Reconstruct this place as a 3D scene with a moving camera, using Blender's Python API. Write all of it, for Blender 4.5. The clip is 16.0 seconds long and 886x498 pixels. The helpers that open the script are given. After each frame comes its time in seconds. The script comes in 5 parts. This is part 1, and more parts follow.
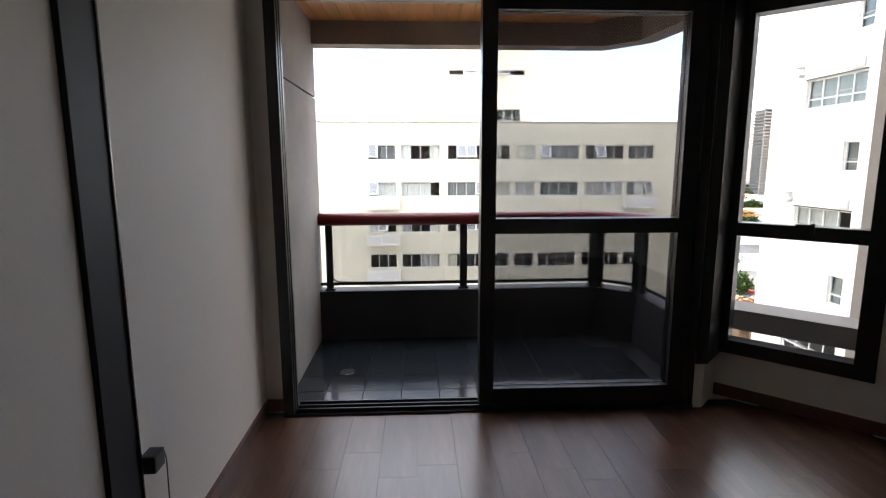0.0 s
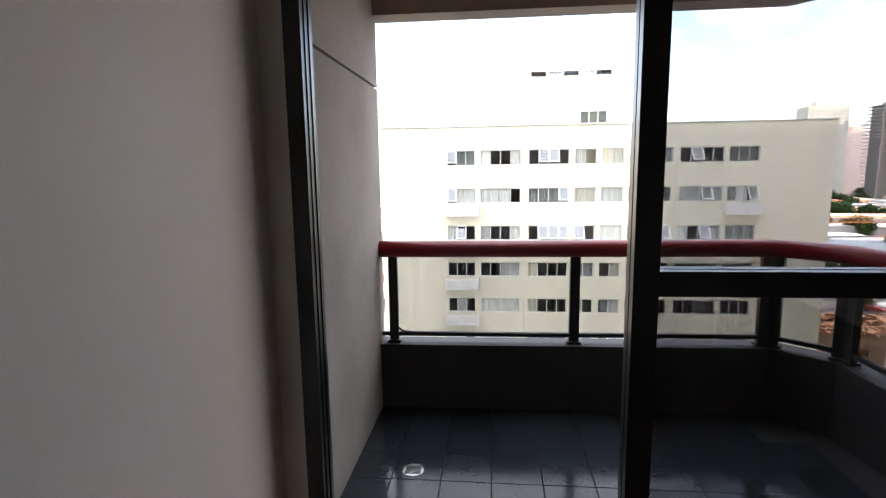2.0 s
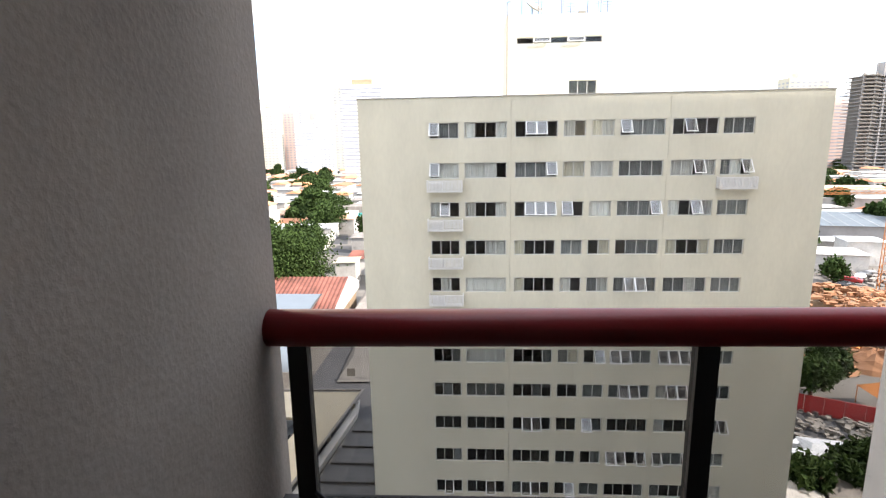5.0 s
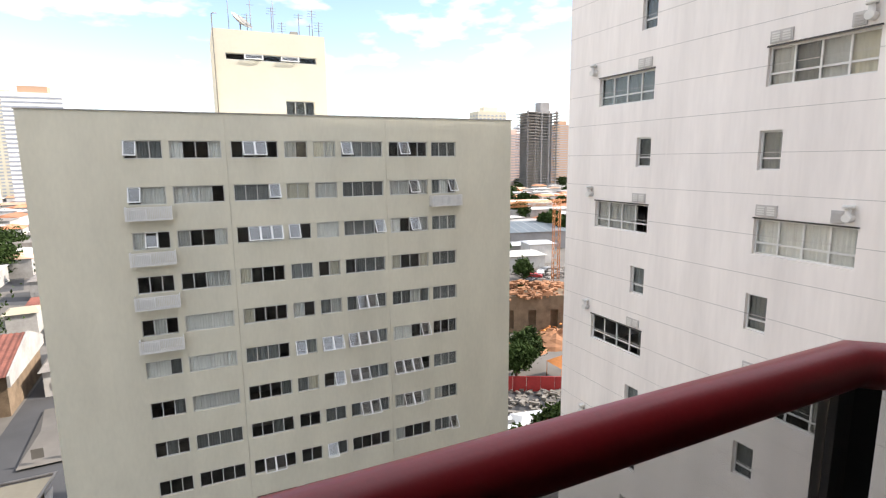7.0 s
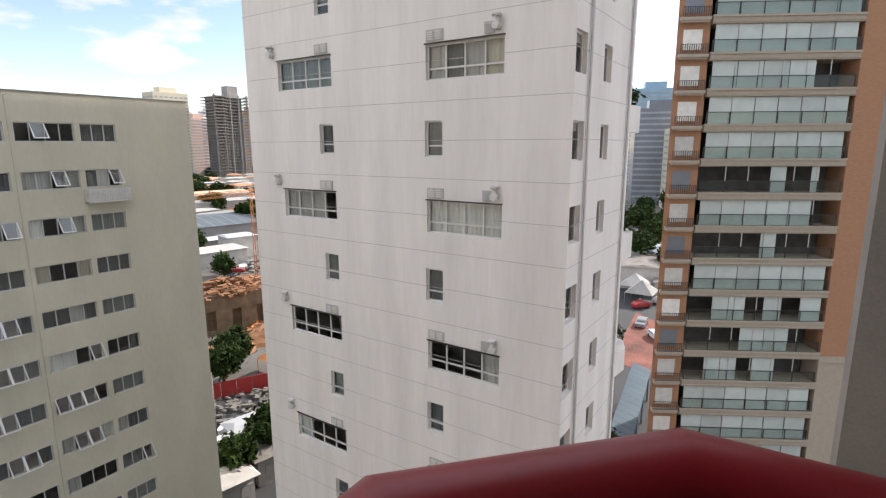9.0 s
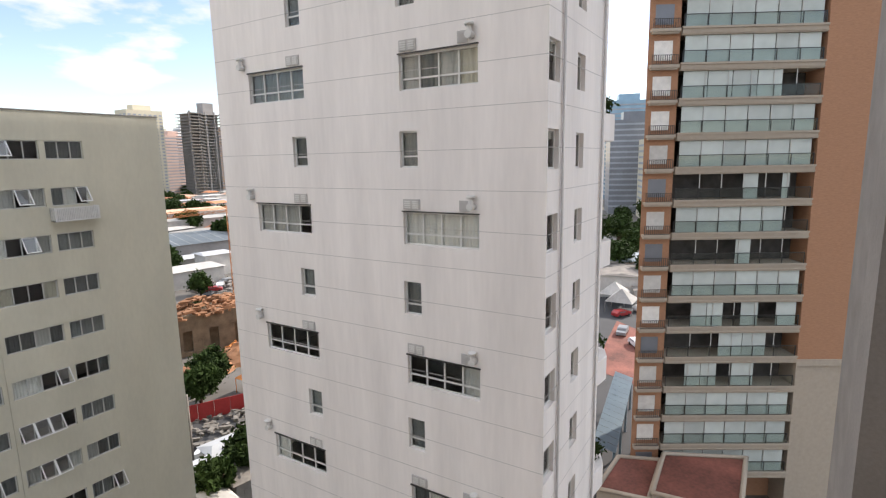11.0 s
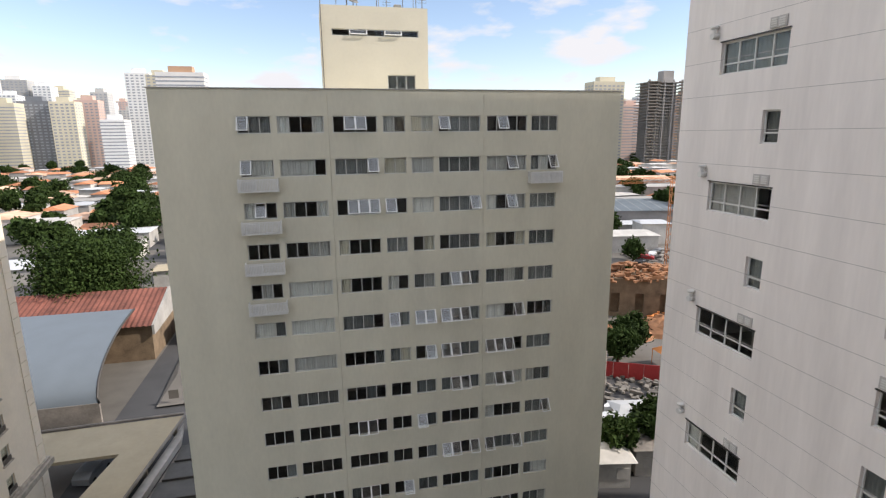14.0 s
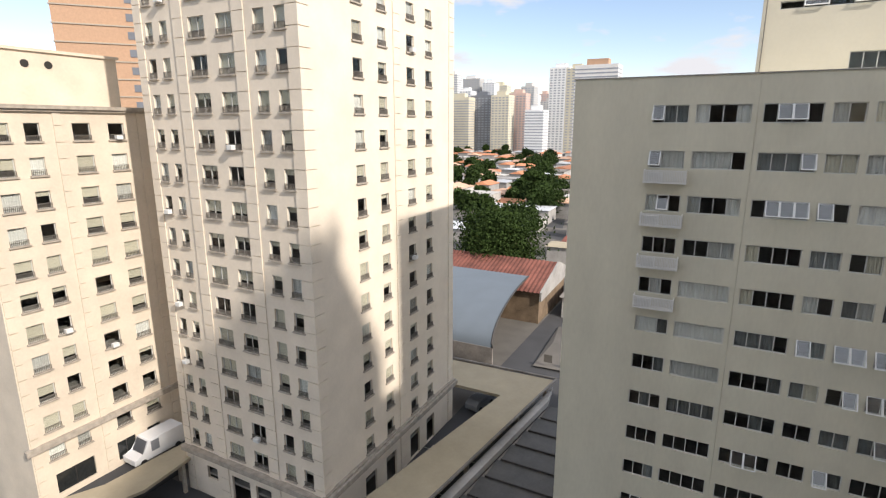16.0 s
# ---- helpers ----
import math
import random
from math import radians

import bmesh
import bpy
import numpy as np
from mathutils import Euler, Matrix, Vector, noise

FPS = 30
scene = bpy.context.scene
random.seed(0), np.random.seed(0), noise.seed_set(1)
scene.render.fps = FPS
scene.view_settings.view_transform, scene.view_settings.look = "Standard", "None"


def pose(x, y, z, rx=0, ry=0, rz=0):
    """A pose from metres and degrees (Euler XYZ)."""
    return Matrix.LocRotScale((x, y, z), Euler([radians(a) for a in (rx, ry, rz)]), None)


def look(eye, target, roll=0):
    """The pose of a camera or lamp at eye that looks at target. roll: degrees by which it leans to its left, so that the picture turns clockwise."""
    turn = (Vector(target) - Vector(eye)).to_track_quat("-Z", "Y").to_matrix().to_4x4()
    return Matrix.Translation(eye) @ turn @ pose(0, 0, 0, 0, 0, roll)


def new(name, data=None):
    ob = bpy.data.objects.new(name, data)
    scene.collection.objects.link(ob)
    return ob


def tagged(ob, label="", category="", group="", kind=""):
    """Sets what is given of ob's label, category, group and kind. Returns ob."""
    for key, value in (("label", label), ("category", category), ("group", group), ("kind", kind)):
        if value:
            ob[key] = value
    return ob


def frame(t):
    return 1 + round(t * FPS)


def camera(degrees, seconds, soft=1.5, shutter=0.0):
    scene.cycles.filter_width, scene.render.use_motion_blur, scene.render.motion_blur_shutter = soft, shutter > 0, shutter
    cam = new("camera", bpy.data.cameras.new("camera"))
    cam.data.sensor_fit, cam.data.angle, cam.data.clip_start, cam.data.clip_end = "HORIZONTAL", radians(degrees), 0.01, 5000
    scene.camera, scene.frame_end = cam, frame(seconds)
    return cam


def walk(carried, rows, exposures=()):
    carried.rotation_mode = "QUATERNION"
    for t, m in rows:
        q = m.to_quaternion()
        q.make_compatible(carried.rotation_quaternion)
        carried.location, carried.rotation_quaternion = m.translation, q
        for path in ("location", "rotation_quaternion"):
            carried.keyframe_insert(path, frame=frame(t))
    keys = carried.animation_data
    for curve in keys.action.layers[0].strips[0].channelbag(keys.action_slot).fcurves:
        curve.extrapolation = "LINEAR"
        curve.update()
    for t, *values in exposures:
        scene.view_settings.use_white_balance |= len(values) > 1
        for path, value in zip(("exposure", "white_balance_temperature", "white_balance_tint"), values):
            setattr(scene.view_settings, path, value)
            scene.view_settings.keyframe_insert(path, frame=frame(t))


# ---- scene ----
cam = camera(79.7, 16.0, soft=1.25)
PATH = [
    (0, (-0.067, -2.971, 1.466), (0.03, -0.999, 1.146), -0.1),
    (0.5, (-0.082, -2.675, 1.482), (-0.143, -0.701, 1.168), 0.4),
    (0.7, (-0.079, -2.598, 1.501), (-0.204, -0.628, 1.18), 0.2),
    (1, (-0.108, -2.405, 1.496), (-0.273, -0.439, 1.173), 1.2),
    (1.5, (-0.158, -2.07, 1.495), (-0.331, -0.103, 1.176), 0.7),
    (2, (-0.164, -1.773, 1.496), (-0.359, 0.195, 1.198), -0.8),
    (2.5, (-0.166, -1.481, 1.518), (-0.44, 0.476, 1.208), -0.6),
    (3, (-0.21, -1.166, 1.513), (-0.463, 0.79, 1.182), -0.4),
    (3.2, (-0.219, -1.027, 1.523), (-0.438, 0.933, 1.188), -0.5),
    (5.3, (-0.3, 0.261, 1.507), (-0.393, 2.219, 1.108), -1.2),
    (5.5, (-0.263, 0.359, 1.506), (-0.297, 2.319, 1.108), -1.0),
    (6, (-0.156, 0.526, 1.540), (0.026, 2.481, 1.158), -0.3),
    (6.5, (0.020, 0.722, 1.485), (0.536, 2.619, 1.117), -0.4),
    (7, (0.187, 0.890, 1.468), (1.008, 2.683, 1.137), -0.6),
    (7.5, (0.373, 0.961, 1.447), (1.452, 2.608, 1.099), -0.9),
    (8, (0.614, 1.024, 1.463), (1.853, 2.554, 1.114), -0.1),
    (8.5, (0.849, 1.072, 1.438), (2.282, 2.416, 1.064), -0.1),
    (9, (1.117, 1.206, 1.410), (2.747, 2.300, 1.028), -0.2),
    (9.2, (1.180, 1.250, 1.400), (2.869, 2.256, 1.040), -0.2),
    (11.3, (1.466, 1.274, 1.279), (3.132, 2.332, 0.956), -1.5),
    (11.5, (1.478, 1.262, 1.282), (3.067, 2.431, 0.95), -1.4),
    (12, (1.516, 1.225, 1.33), (2.868, 2.658, 0.989), -1.6),
    (12.5, (1.478, 1.262, 1.405), (2.626, 2.862, 1.055), -1.3),
    (13, (1.435, 1.306, 1.498), (2.392, 3.021, 1.122), -1.4),
    (13.5, (1.39, 1.351, 1.555), (2.11, 3.173, 1.154), -0.7),
    (14, (1.268, 1.36, 1.568), (1.706, 3.265, 1.145), -0.6),
    (14.5, (1.109, 1.36, 1.569), (1.215, 3.307, 1.127), -0.1),
    (15, (0.931, 1.36, 1.568), (0.687, 3.292, 1.109), 0.4),
    (15.5, (0.734, 1.36, 1.57), (0.138, 3.211, 1.102), -0.3),
    (16, (0.523, 1.36, 1.568), (-0.378, 3.088, 1.115), 0.0),
]
walk(cam, [(t, look(eye, target, roll)) for t, eye, target, roll in PATH],
     exposures=[(0.0, 2.5, 6430, 13), (2.0, 2.48, 6430, 13), (3.2, 2.15, 6430, 13), (5.3, 1.32, 6430, 13), (6.0, 1.08, 6430, 13), (7.0, 0.9, 6430, 13), (8.0, 0.6, 6430, 13), (9.0, 0.42, 6430, 13), (11.5, 0.48, 6430, 13), (12.5, 0.32, 6430, 13), (14.5, 0.18, 6430, 13), (16.0, 0.12, 6430, 13)])

# ---- world and sun ----
SKY_GAIN, CLOUD_LOW, CLOUD_HIGH = (1.3, 1.17, 1.12, 1), (5.3, 5.3, 5.4, 1), (6.5, 6.9, 7.6, 1)
SUN = Vector((0.795, -0.239, 0.557)).normalized()
world = bpy.data.worlds.new("world")
scene.world = world
world.use_nodes = True
wn, wl = world.node_tree.nodes, world.node_tree.links
wn.clear()
w_out, w_bg = wn.new("ShaderNodeOutputWorld"), wn.new("ShaderNodeBackground")
w_sky = wn.new("ShaderNodeTexSky")
w_sky.sky_type, w_sky.sun_disc = "NISHITA", False
w_sky.sun_elevation = math.asin(SUN.z)
w_sky.sun_rotation = math.atan2(SUN.x, SUN.y)
w_sky.air_density, w_sky.dust_density, w_sky.ozone_density = 1.0, 0.25, 2.0
w_co, w_map, w_sep = wn.new("ShaderNodeTexCoord"), wn.new("ShaderNodeMapping"), wn.new("ShaderNodeSeparateXYZ")
w_map.inputs["Scale"].default_value = (3.6, 3.6, 10.0)
w_cl = wn.new("ShaderNodeTexNoise")
w_cl.inputs["Scale"].default_value, w_cl.inputs["Detail"].default_value, w_cl.inputs["Roughness"].default_value = 2.0, 8.0, 0.5
# the cloud cover is broken low down and closes towards the zenith
w_up, w_add = wn.new("ShaderNodeMapRange"), wn.new("ShaderNodeMath")
w_up.inputs["From Min"].default_value, w_up.inputs["From Max"].default_value = 0.20, 0.65
w_up.inputs["To Min"].default_value, w_up.inputs["To Max"].default_value = 0.0, 0.30
w_rp = wn.new("ShaderNodeValToRGB")
w_rp.color_ramp.elements[0].position, w_rp.color_ramp.elements[1].position = 0.535, 0.65
w_gain, w_mx = wn.new("ShaderNodeMix"), wn.new("ShaderNodeMix")
w_gain.data_type, w_gain.blend_type, w_mx.data_type = "RGBA", "MULTIPLY", "RGBA"
w_gain.inputs["Factor"].default_value = 1.0
w_gain.inputs["B"].default_value = SKY_GAIN
w_white = wn.new("ShaderNodeMix")
w_white.data_type = "RGBA"
w_white.inputs["A"].default_value, w_white.inputs["B"].default_value = CLOUD_LOW, CLOUD_HIGH
wl.new(w_co.outputs["Generated"], w_map.inputs["Vector"])
wl.new(w_co.outputs["Generated"], w_sep.inputs["Vector"])
wl.new(w_map.outputs["Vector"], w_cl.inputs["Vector"])
wl.new(w_sep.outputs["Z"], w_up.inputs["Value"])
wl.new(w_cl.outputs["Fac"], w_add.inputs[0])
wl.new(w_up.outputs["Result"], w_add.inputs[1])
wl.new(w_add.outputs[0], w_rp.inputs["Fac"])
w_lift = wn.new("ShaderNodeMapRange")
w_lift.inputs["From Min"].default_value, w_lift.inputs["From Max"].default_value = 0.25, 0.7
wl.new(w_sep.outputs["Z"], w_lift.inputs["Value"])
wl.new(w_lift.outputs["Result"], w_white.inputs["Factor"])
wl.new(w_rp.outputs["Color"], w_mx.inputs["Factor"])
wl.new(w_sky.outputs["Color"], w_gain.inputs["A"])
wl.new(w_gain.outputs["Result"], w_mx.inputs["A"])
wl.new(w_white.outputs["Result"], w_mx.inputs["B"])
wl.new(w_mx.outputs["Result"], w_bg.inputs["Color"])
w_bg.inputs["Strength"].default_value = 0.15
wl.new(w_bg.outputs["Background"], w_out.inputs["Surface"])
sun_data = bpy.data.lights.new("sun", "SUN")
sun_data.energy, sun_data.angle, sun_data.color = 5.0, radians(1.2), (1.0, 0.92, 0.81)
sun_lamp = new("sun", sun_data)
sun_lamp.matrix_world = look(SUN * 60, (0, 0, 0))


# ---- materials ----
def mat(name, color, rough=0.7, metal=0.0, spread=0.12, scale=3.0, fine=40.0, bump=0.1, spec=0.5, color2=None, stretch=(1, 1, 1), each=0.0, transmission=0.0):
    """A plain surface with variation at a coarse and a fine scale, fine relief and, with each, a shade per object."""
    m = bpy.data.materials.new(name)
    m.use_nodes = True
    n, k = m.node_tree.nodes, m.node_tree.links
    b = n["Principled BSDF"]
    b.inputs["Roughness"].default_value, b.inputs["Metallic"].default_value = rough, metal
    b.inputs["Specular IOR Level"].default_value = spec
    co, mp = n.new("ShaderNodeTexCoord"), n.new("ShaderNodeMapping")
    mp.inputs["Scale"].default_value = stretch
    k.new(co.outputs["Object"], mp.inputs["Vector"])
    big, small = n.new("ShaderNodeTexNoise"), n.new("ShaderNodeTexNoise")
    big.inputs["Scale"].default_value, big.inputs["Detail"].default_value = scale, 4
    small.inputs["Scale"].default_value, small.inputs["Detail"].default_value = fine, 3
    for node in (big, small):
        k.new(mp.outputs["Vector"], node.inputs["Vector"])
    add = n.new("ShaderNodeMath")
    add.operation = "MULTIPLY_ADD"
    add.inputs[1].default_value = 0.4
    k.new(small.outputs["Fac"], add.inputs[0])
    k.new(big.outputs["Fac"], add.inputs[2])
    ramp = n.new("ShaderNodeMapRange")
    ramp.inputs["From Min"].default_value, ramp.inputs["From Max"].default_value = 0.4, 1.0
    k.new(add.outputs[0], ramp.inputs["Value"])
    mix = n.new("ShaderNodeMix")
    mix.data_type = "RGBA"
    lo = color2 or [c * (1 - spread) for c in color]
    hi = [min(1.0, c * (1 + spread)) for c in color]
    mix.inputs["A"].default_value, mix.inputs["B"].default_value = (*lo, 1), (*hi, 1)
    k.new(ramp.outputs["Result"], mix.inputs["Factor"])
    last = mix.outputs["Result"]
    if each:
        info, hsv, mr = n.new("ShaderNodeObjectInfo"), n.new("ShaderNodeHueSaturation"), n.new("ShaderNodeMapRange")
        mr.inputs["To Min"].default_value, mr.inputs["To Max"].default_value = 1 - each, 1 + each
        k.new(info.outputs["Random"], mr.inputs["Value"])
        k.new(mr.outputs["Result"], hsv.inputs["Value"])
        k.new(last, hsv.inputs["Color"])
        last = hsv.outputs["Color"]
    k.new(last, b.inputs["Base Color"])
    if bump:
        bp = n.new("ShaderNodeBump")
        bp.inputs["Strength"].default_value, bp.inputs["Distance"].default_value = bump, 0.02
        k.new(add.outputs[0], bp.inputs["Height"])
        k.new(bp.outputs["Normal"], b.inputs["Normal"])
    return m


def glass(name, tint, rough=0.0, base=0.025):
    """A thin pane: clear with a tint, and the gloss of glass, stronger at a slant."""
    m = bpy.data.materials.new(name)
    m.use_nodes = True
    n, k = m.node_tree.nodes, m.node_tree.links
    n.clear()
    out, mix = n.new("ShaderNodeOutputMaterial"), n.new("ShaderNodeMixShader")
    tr, gl, lw = n.new("ShaderNodeBsdfTransparent"), n.new("ShaderNodeBsdfGlossy"), n.new("ShaderNodeLayerWeight")
    up, ad = n.new("ShaderNodeMath"), n.new("ShaderNodeMath")
    lw.inputs["Blend"].default_value = 0.5
    up.operation, up.inputs[1].default_value = "POWER", 5.0
    ad.operation, ad.inputs[1].default_value, ad.inputs[2].default_value = "MULTIPLY_ADD", 0.9, base
    tr.inputs["Color"].default_value = (*tint, 1)
    gl.inputs["Roughness"].default_value = rough
    k.new(lw.outputs["Facing"], up.inputs[0])
    k.new(up.outputs[0], ad.inputs[0])
    k.new(ad.outputs[0], mix.inputs["Fac"])
    k.new(tr.outputs["BSDF"], mix.inputs[1])
    k.new(gl.outputs["BSDF"], mix.inputs[2])
    k.new(mix.outputs["Shader"], out.inputs["Surface"])
    return m


M = {
    "white_wall": mat("white wall paint", (0.82, 0.775, 0.71), 0.6, spread=0.04, scale=1.2, fine=90, bump=0.05),
    "white_ceiling": mat("white ceiling paint", (0.75, 0.74, 0.72), 0.7, spread=0.03),
    "black_alu": mat("black anodised aluminium", (0.012, 0.012, 0.013), 0.35, spread=0.2, fine=60, bump=0.02),
    "black_paint": mat("black enamel on steel", (0.008, 0.007, 0.007), 0.6, spread=0.2, bump=0.03),
    "red_rail": mat("dark red enamel", (0.19, 0.008, 0.012), 0.36, spread=0.15, scale=4, fine=120, bump=0.03, spec=0.4),
    "concrete_dark": mat("weathered grey concrete plaster", (0.26, 0.232, 0.208), 0.85, spread=0.22, scale=2.0, fine=70, bump=0.3),
    "curb": mat("dark grey painted render", (0.026, 0.026, 0.027), 0.8, spread=0.25, scale=2, fine=60, bump=0.2),
    "slate": mat("dark grey slate", (0.019, 0.024, 0.029), 0.14, spread=0.3, scale=5, fine=50, bump=0.015, each=0.2, spec=0.35),
    "grout": mat("dark grout", (0.03, 0.032, 0.035), 0.8),
    "laminate": mat("brown wood laminate", (0.115, 0.055, 0.033), 0.27, spread=0.35, scale=2.0, fine=12, bump=0.02, stretch=(6, 0.5, 1), each=0.15),
    "pine": mat("varnished pine", (0.60, 0.27, 0.085), 0.35, spread=0.3, scale=2.0, fine=20, bump=0.03, stretch=(5, 0.5, 1), each=0.15),
    "skirting": mat("brown wood skirting", (0.12, 0.05, 0.03), 0.4, spread=0.25, stretch=(1, 6, 1)),
    "chrome": mat("chromed brass", (0.6, 0.6, 0.6), 0.15, 1.0, spread=0.05, bump=0),
    "b_wall": mat("olive beige plaster", (0.56, 0.53, 0.42), 0.9, spread=0.10, scale=0.5, fine=5, bump=0.1, stretch=(1, 1, 0.35)),
    "b_cap": mat("dull grey flashing", (0.25, 0.24, 0.22), 0.7),
    "b_pent": mat("cream plaster", (0.60, 0.56, 0.45), 0.9, spread=0.06, scale=0.4, fine=5),
    "a_wall": mat("off-white precast panel", (0.76, 0.72, 0.685), 0.8, spread=0.10, scale=0.9, fine=6, bump=0.06, stretch=(1, 1, 0.14)),
    "a_joint": mat("grey sealant", (0.46, 0.44, 0.42), 0.9),
    "c_wall": mat("pale cream plaster", (0.69, 0.61, 0.50), 0.9, spread=0.09, scale=0.4, fine=5, bump=0.1),
    # darker copy of the cream plaster; shade on the wing is put into its colour
    "c_wing": mat("cream plaster darkened for shade", (0.60, 0.52, 0.415), 0.9, spread=0.12, scale=0.4, fine=5, bump=0.1),
    "c_ledge": mat("grey stained ledge", (0.34, 0.30, 0.25), 0.9, spread=0.3, scale=2),
    "o_brick": mat("orange brick cladding", (0.35, 0.185, 0.105), 0.9, spread=0.14, scale=3, fine=30, bump=0.2, stretch=(1, 1, 4)),
    "o_slab": mat("beige moulded concrete", (0.37, 0.315, 0.25), 0.85, spread=0.08),
    "frame_white": mat("white aluminium", (0.66, 0.66, 0.64), 0.4, spread=0.05, bump=0),
    "frame_grey": mat("grey aluminium", (0.50, 0.50, 0.47), 0.4, spread=0.05, bump=0),
    "frame_dark": mat("dark bronze aluminium", (0.03, 0.028, 0.026), 0.4, spread=0.1, bump=0),
    # dark colour that stands in for the lack of light inside rooms
    "room_dark": mat("room interior with dimness in colour", (0.20, 0.19, 0.17), 0.9, spread=0.4, scale=0.6, fine=3),
    "curtain": mat("pale curtain cloth", (0.62, 0.60, 0.56), 0.9, spread=0.15, scale=2, each=0.35),
    "blind": mat("pale green-white roller blind", (0.47, 0.51, 0.48), 0.8, spread=0.1, scale=1.0, fine=20, each=0.12),
    "net": mat("dim grey net curtain", (0.18, 0.185, 0.18), 0.9, spread=0.2, scale=2, each=0.45),
    "pergola": mat("dark weathered roof sheet", (0.06, 0.058, 0.055), 0.6, spread=0.3, scale=0.5, fine=4),
    "shutter": mat("beige roller shutter", (0.58, 0.53, 0.42), 0.7, spread=0.08, each=0.12),
    "c_rail": mat("weathered grey railing", (0.17, 0.155, 0.135), 0.7, spread=0.3),
    "iron": mat("dark iron railing", (0.05, 0.045, 0.04), 0.6),
    "ac_white": mat("white grille metal", (0.62, 0.61, 0.58), 0.5, spread=0.08),
    "asphalt": mat("asphalt", (0.05, 0.05, 0.052), 0.9, spread=0.2, scale=0.2, fine=8),
    "ground": mat("grey yards and dry soil", (0.115, 0.105, 0.092), 0.95, spread=0.4, scale=0.03, fine=0.4, bump=0.2),
    "canopy": mat("sand-coloured flat roof", (0.35, 0.30, 0.21), 0.9, spread=0.12, scale=0.3, fine=3),
    "tile_red": mat("weathered red clay tiles", (0.17, 0.06, 0.042), 0.9, spread=0.6, scale=0.25, fine=3, bump=0.3),
    "tile_orange": mat("orange clay tiles", (0.42, 0.18, 0.09), 0.9, spread=0.3, scale=0.3, fine=3, each=0.3),
    "fibre": mat("grey fibre cement", (0.19, 0.17, 0.15), 0.9, spread=0.35, scale=0.5, fine=4),
    # membrane colour lowered to stand in for shade that the sun here misses
    "arch": mat("blue grey membrane darkened for shade", (0.13, 0.155, 0.18), 0.8, spread=0.08, scale=0.3),
    "house_white": mat("white house render", (0.42, 0.40, 0.37), 0.9, spread=0.25, scale=0.3, fine=2, each=0.35),
    "leaf": mat("green leaves", (0.027, 0.046, 0.011), 0.8, spread=0.55, scale=0.5, fine=2, bump=0, each=0.2, spec=0.12),
    "bark": mat("brown bark", (0.10, 0.07, 0.05), 0.9, spread=0.3),
    "tower_pale": mat("pale tower render", (0.58, 0.57, 0.55), 0.9, spread=0.1, scale=0.05, fine=0.5, bump=0, each=0.3),
    "tower_dark": mat("dark unfinished concrete", (0.28, 0.265, 0.255), 0.9, spread=0.2, scale=0.1, fine=1, bump=0),
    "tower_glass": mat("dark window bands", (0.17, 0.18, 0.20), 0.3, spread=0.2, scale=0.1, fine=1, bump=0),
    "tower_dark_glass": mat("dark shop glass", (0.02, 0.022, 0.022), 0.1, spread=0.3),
    # paler than the near bands: haze of distance is mixed into this colour
    "far_glass": mat("window bands paled for haze", (0.30, 0.32, 0.35), 0.4, spread=0.2, scale=0.1, fine=1, bump=0),
    "loggia": mat("loggia wall with shade in its colour", (0.075, 0.07, 0.065), 0.8, spread=0.5, scale=1.0),
    # blue taken darker, as the canopy's missing shade is put into it
    "canopy_glass": mat("blue canopy glazing darkened for shade", (0.13, 0.20, 0.25), 0.3, spread=0.2, scale=0.3, fine=2, bump=0),
    "tower_brown": mat("brown brick tower", (0.44, 0.28, 0.18), 0.9, spread=0.1),
    "tower_cream": mat("cream tower render", (0.60, 0.55, 0.42), 0.9, spread=0.1, scale=0.05, fine=0.5, bump=0, each=0.1),
    "tower_pink": mat("pale pink tower render", (0.58, 0.42, 0.36), 0.9, spread=0.1, scale=0.05, fine=0.5, bump=0),
    "tower_white": mat("white tower render", (0.75, 0.75, 0.74), 0.9, spread=0.06, scale=0.05, fine=0.5, bump=0),
    "tower_blue": mat("pale blue glazing", (0.25, 0.38, 0.48), 0.25, spread=0.15, scale=0.1, fine=1, bump=0),
    "tile_pale": mat("pale terracotta tiles", (0.50, 0.32, 0.22), 0.9, spread=0.3, scale=0.3, fine=3, each=0.25),
    "steel_pale": mat("pale metal roofing", (0.48, 0.49, 0.50), 0.6, spread=0.15, scale=0.3, fine=2, each=0.2),
    "teal": mat("teal sign board", (0.05, 0.38, 0.38), 0.5),
    "ruin": mat("old brown masonry", (0.17, 0.12, 0.075), 0.95, spread=0.45, scale=0.6, fine=5, bump=0.4),
    "orange_cloth": mat("orange tent cloth", (0.75, 0.28, 0.08), 0.8, spread=0.15),
    "car_grey": mat("grey car paint", (0.22, 0.23, 0.24), 0.3, spread=0.03, bump=0),
    "car_black": mat("black car paint", (0.02, 0.02, 0.022), 0.25, spread=0.03, bump=0),
    "car_red": mat("red car paint", (0.35, 0.03, 0.03), 0.3, spread=0.03, bump=0),
    "soil": mat("orange excavated soil", (0.26, 0.125, 0.06), 0.95, spread=0.4, scale=0.2, fine=2, bump=0.4),
    "orange_paint": mat("orange painted steel", (0.48, 0.18, 0.05), 0.5),
    "red_paint": mat("red painted hoarding", (0.35, 0.03, 0.03), 0.6, spread=0.15),
    "steel_blue": mat("blue-grey metal roof", (0.24, 0.28, 0.31), 0.6, spread=0.12, scale=0.3, fine=2),
    "car_white": mat("white car paint", (0.7, 0.7, 0.7), 0.25, spread=0.03, bump=0),
    "rubber": mat("black rubber", (0.02, 0.02, 0.02), 0.8),
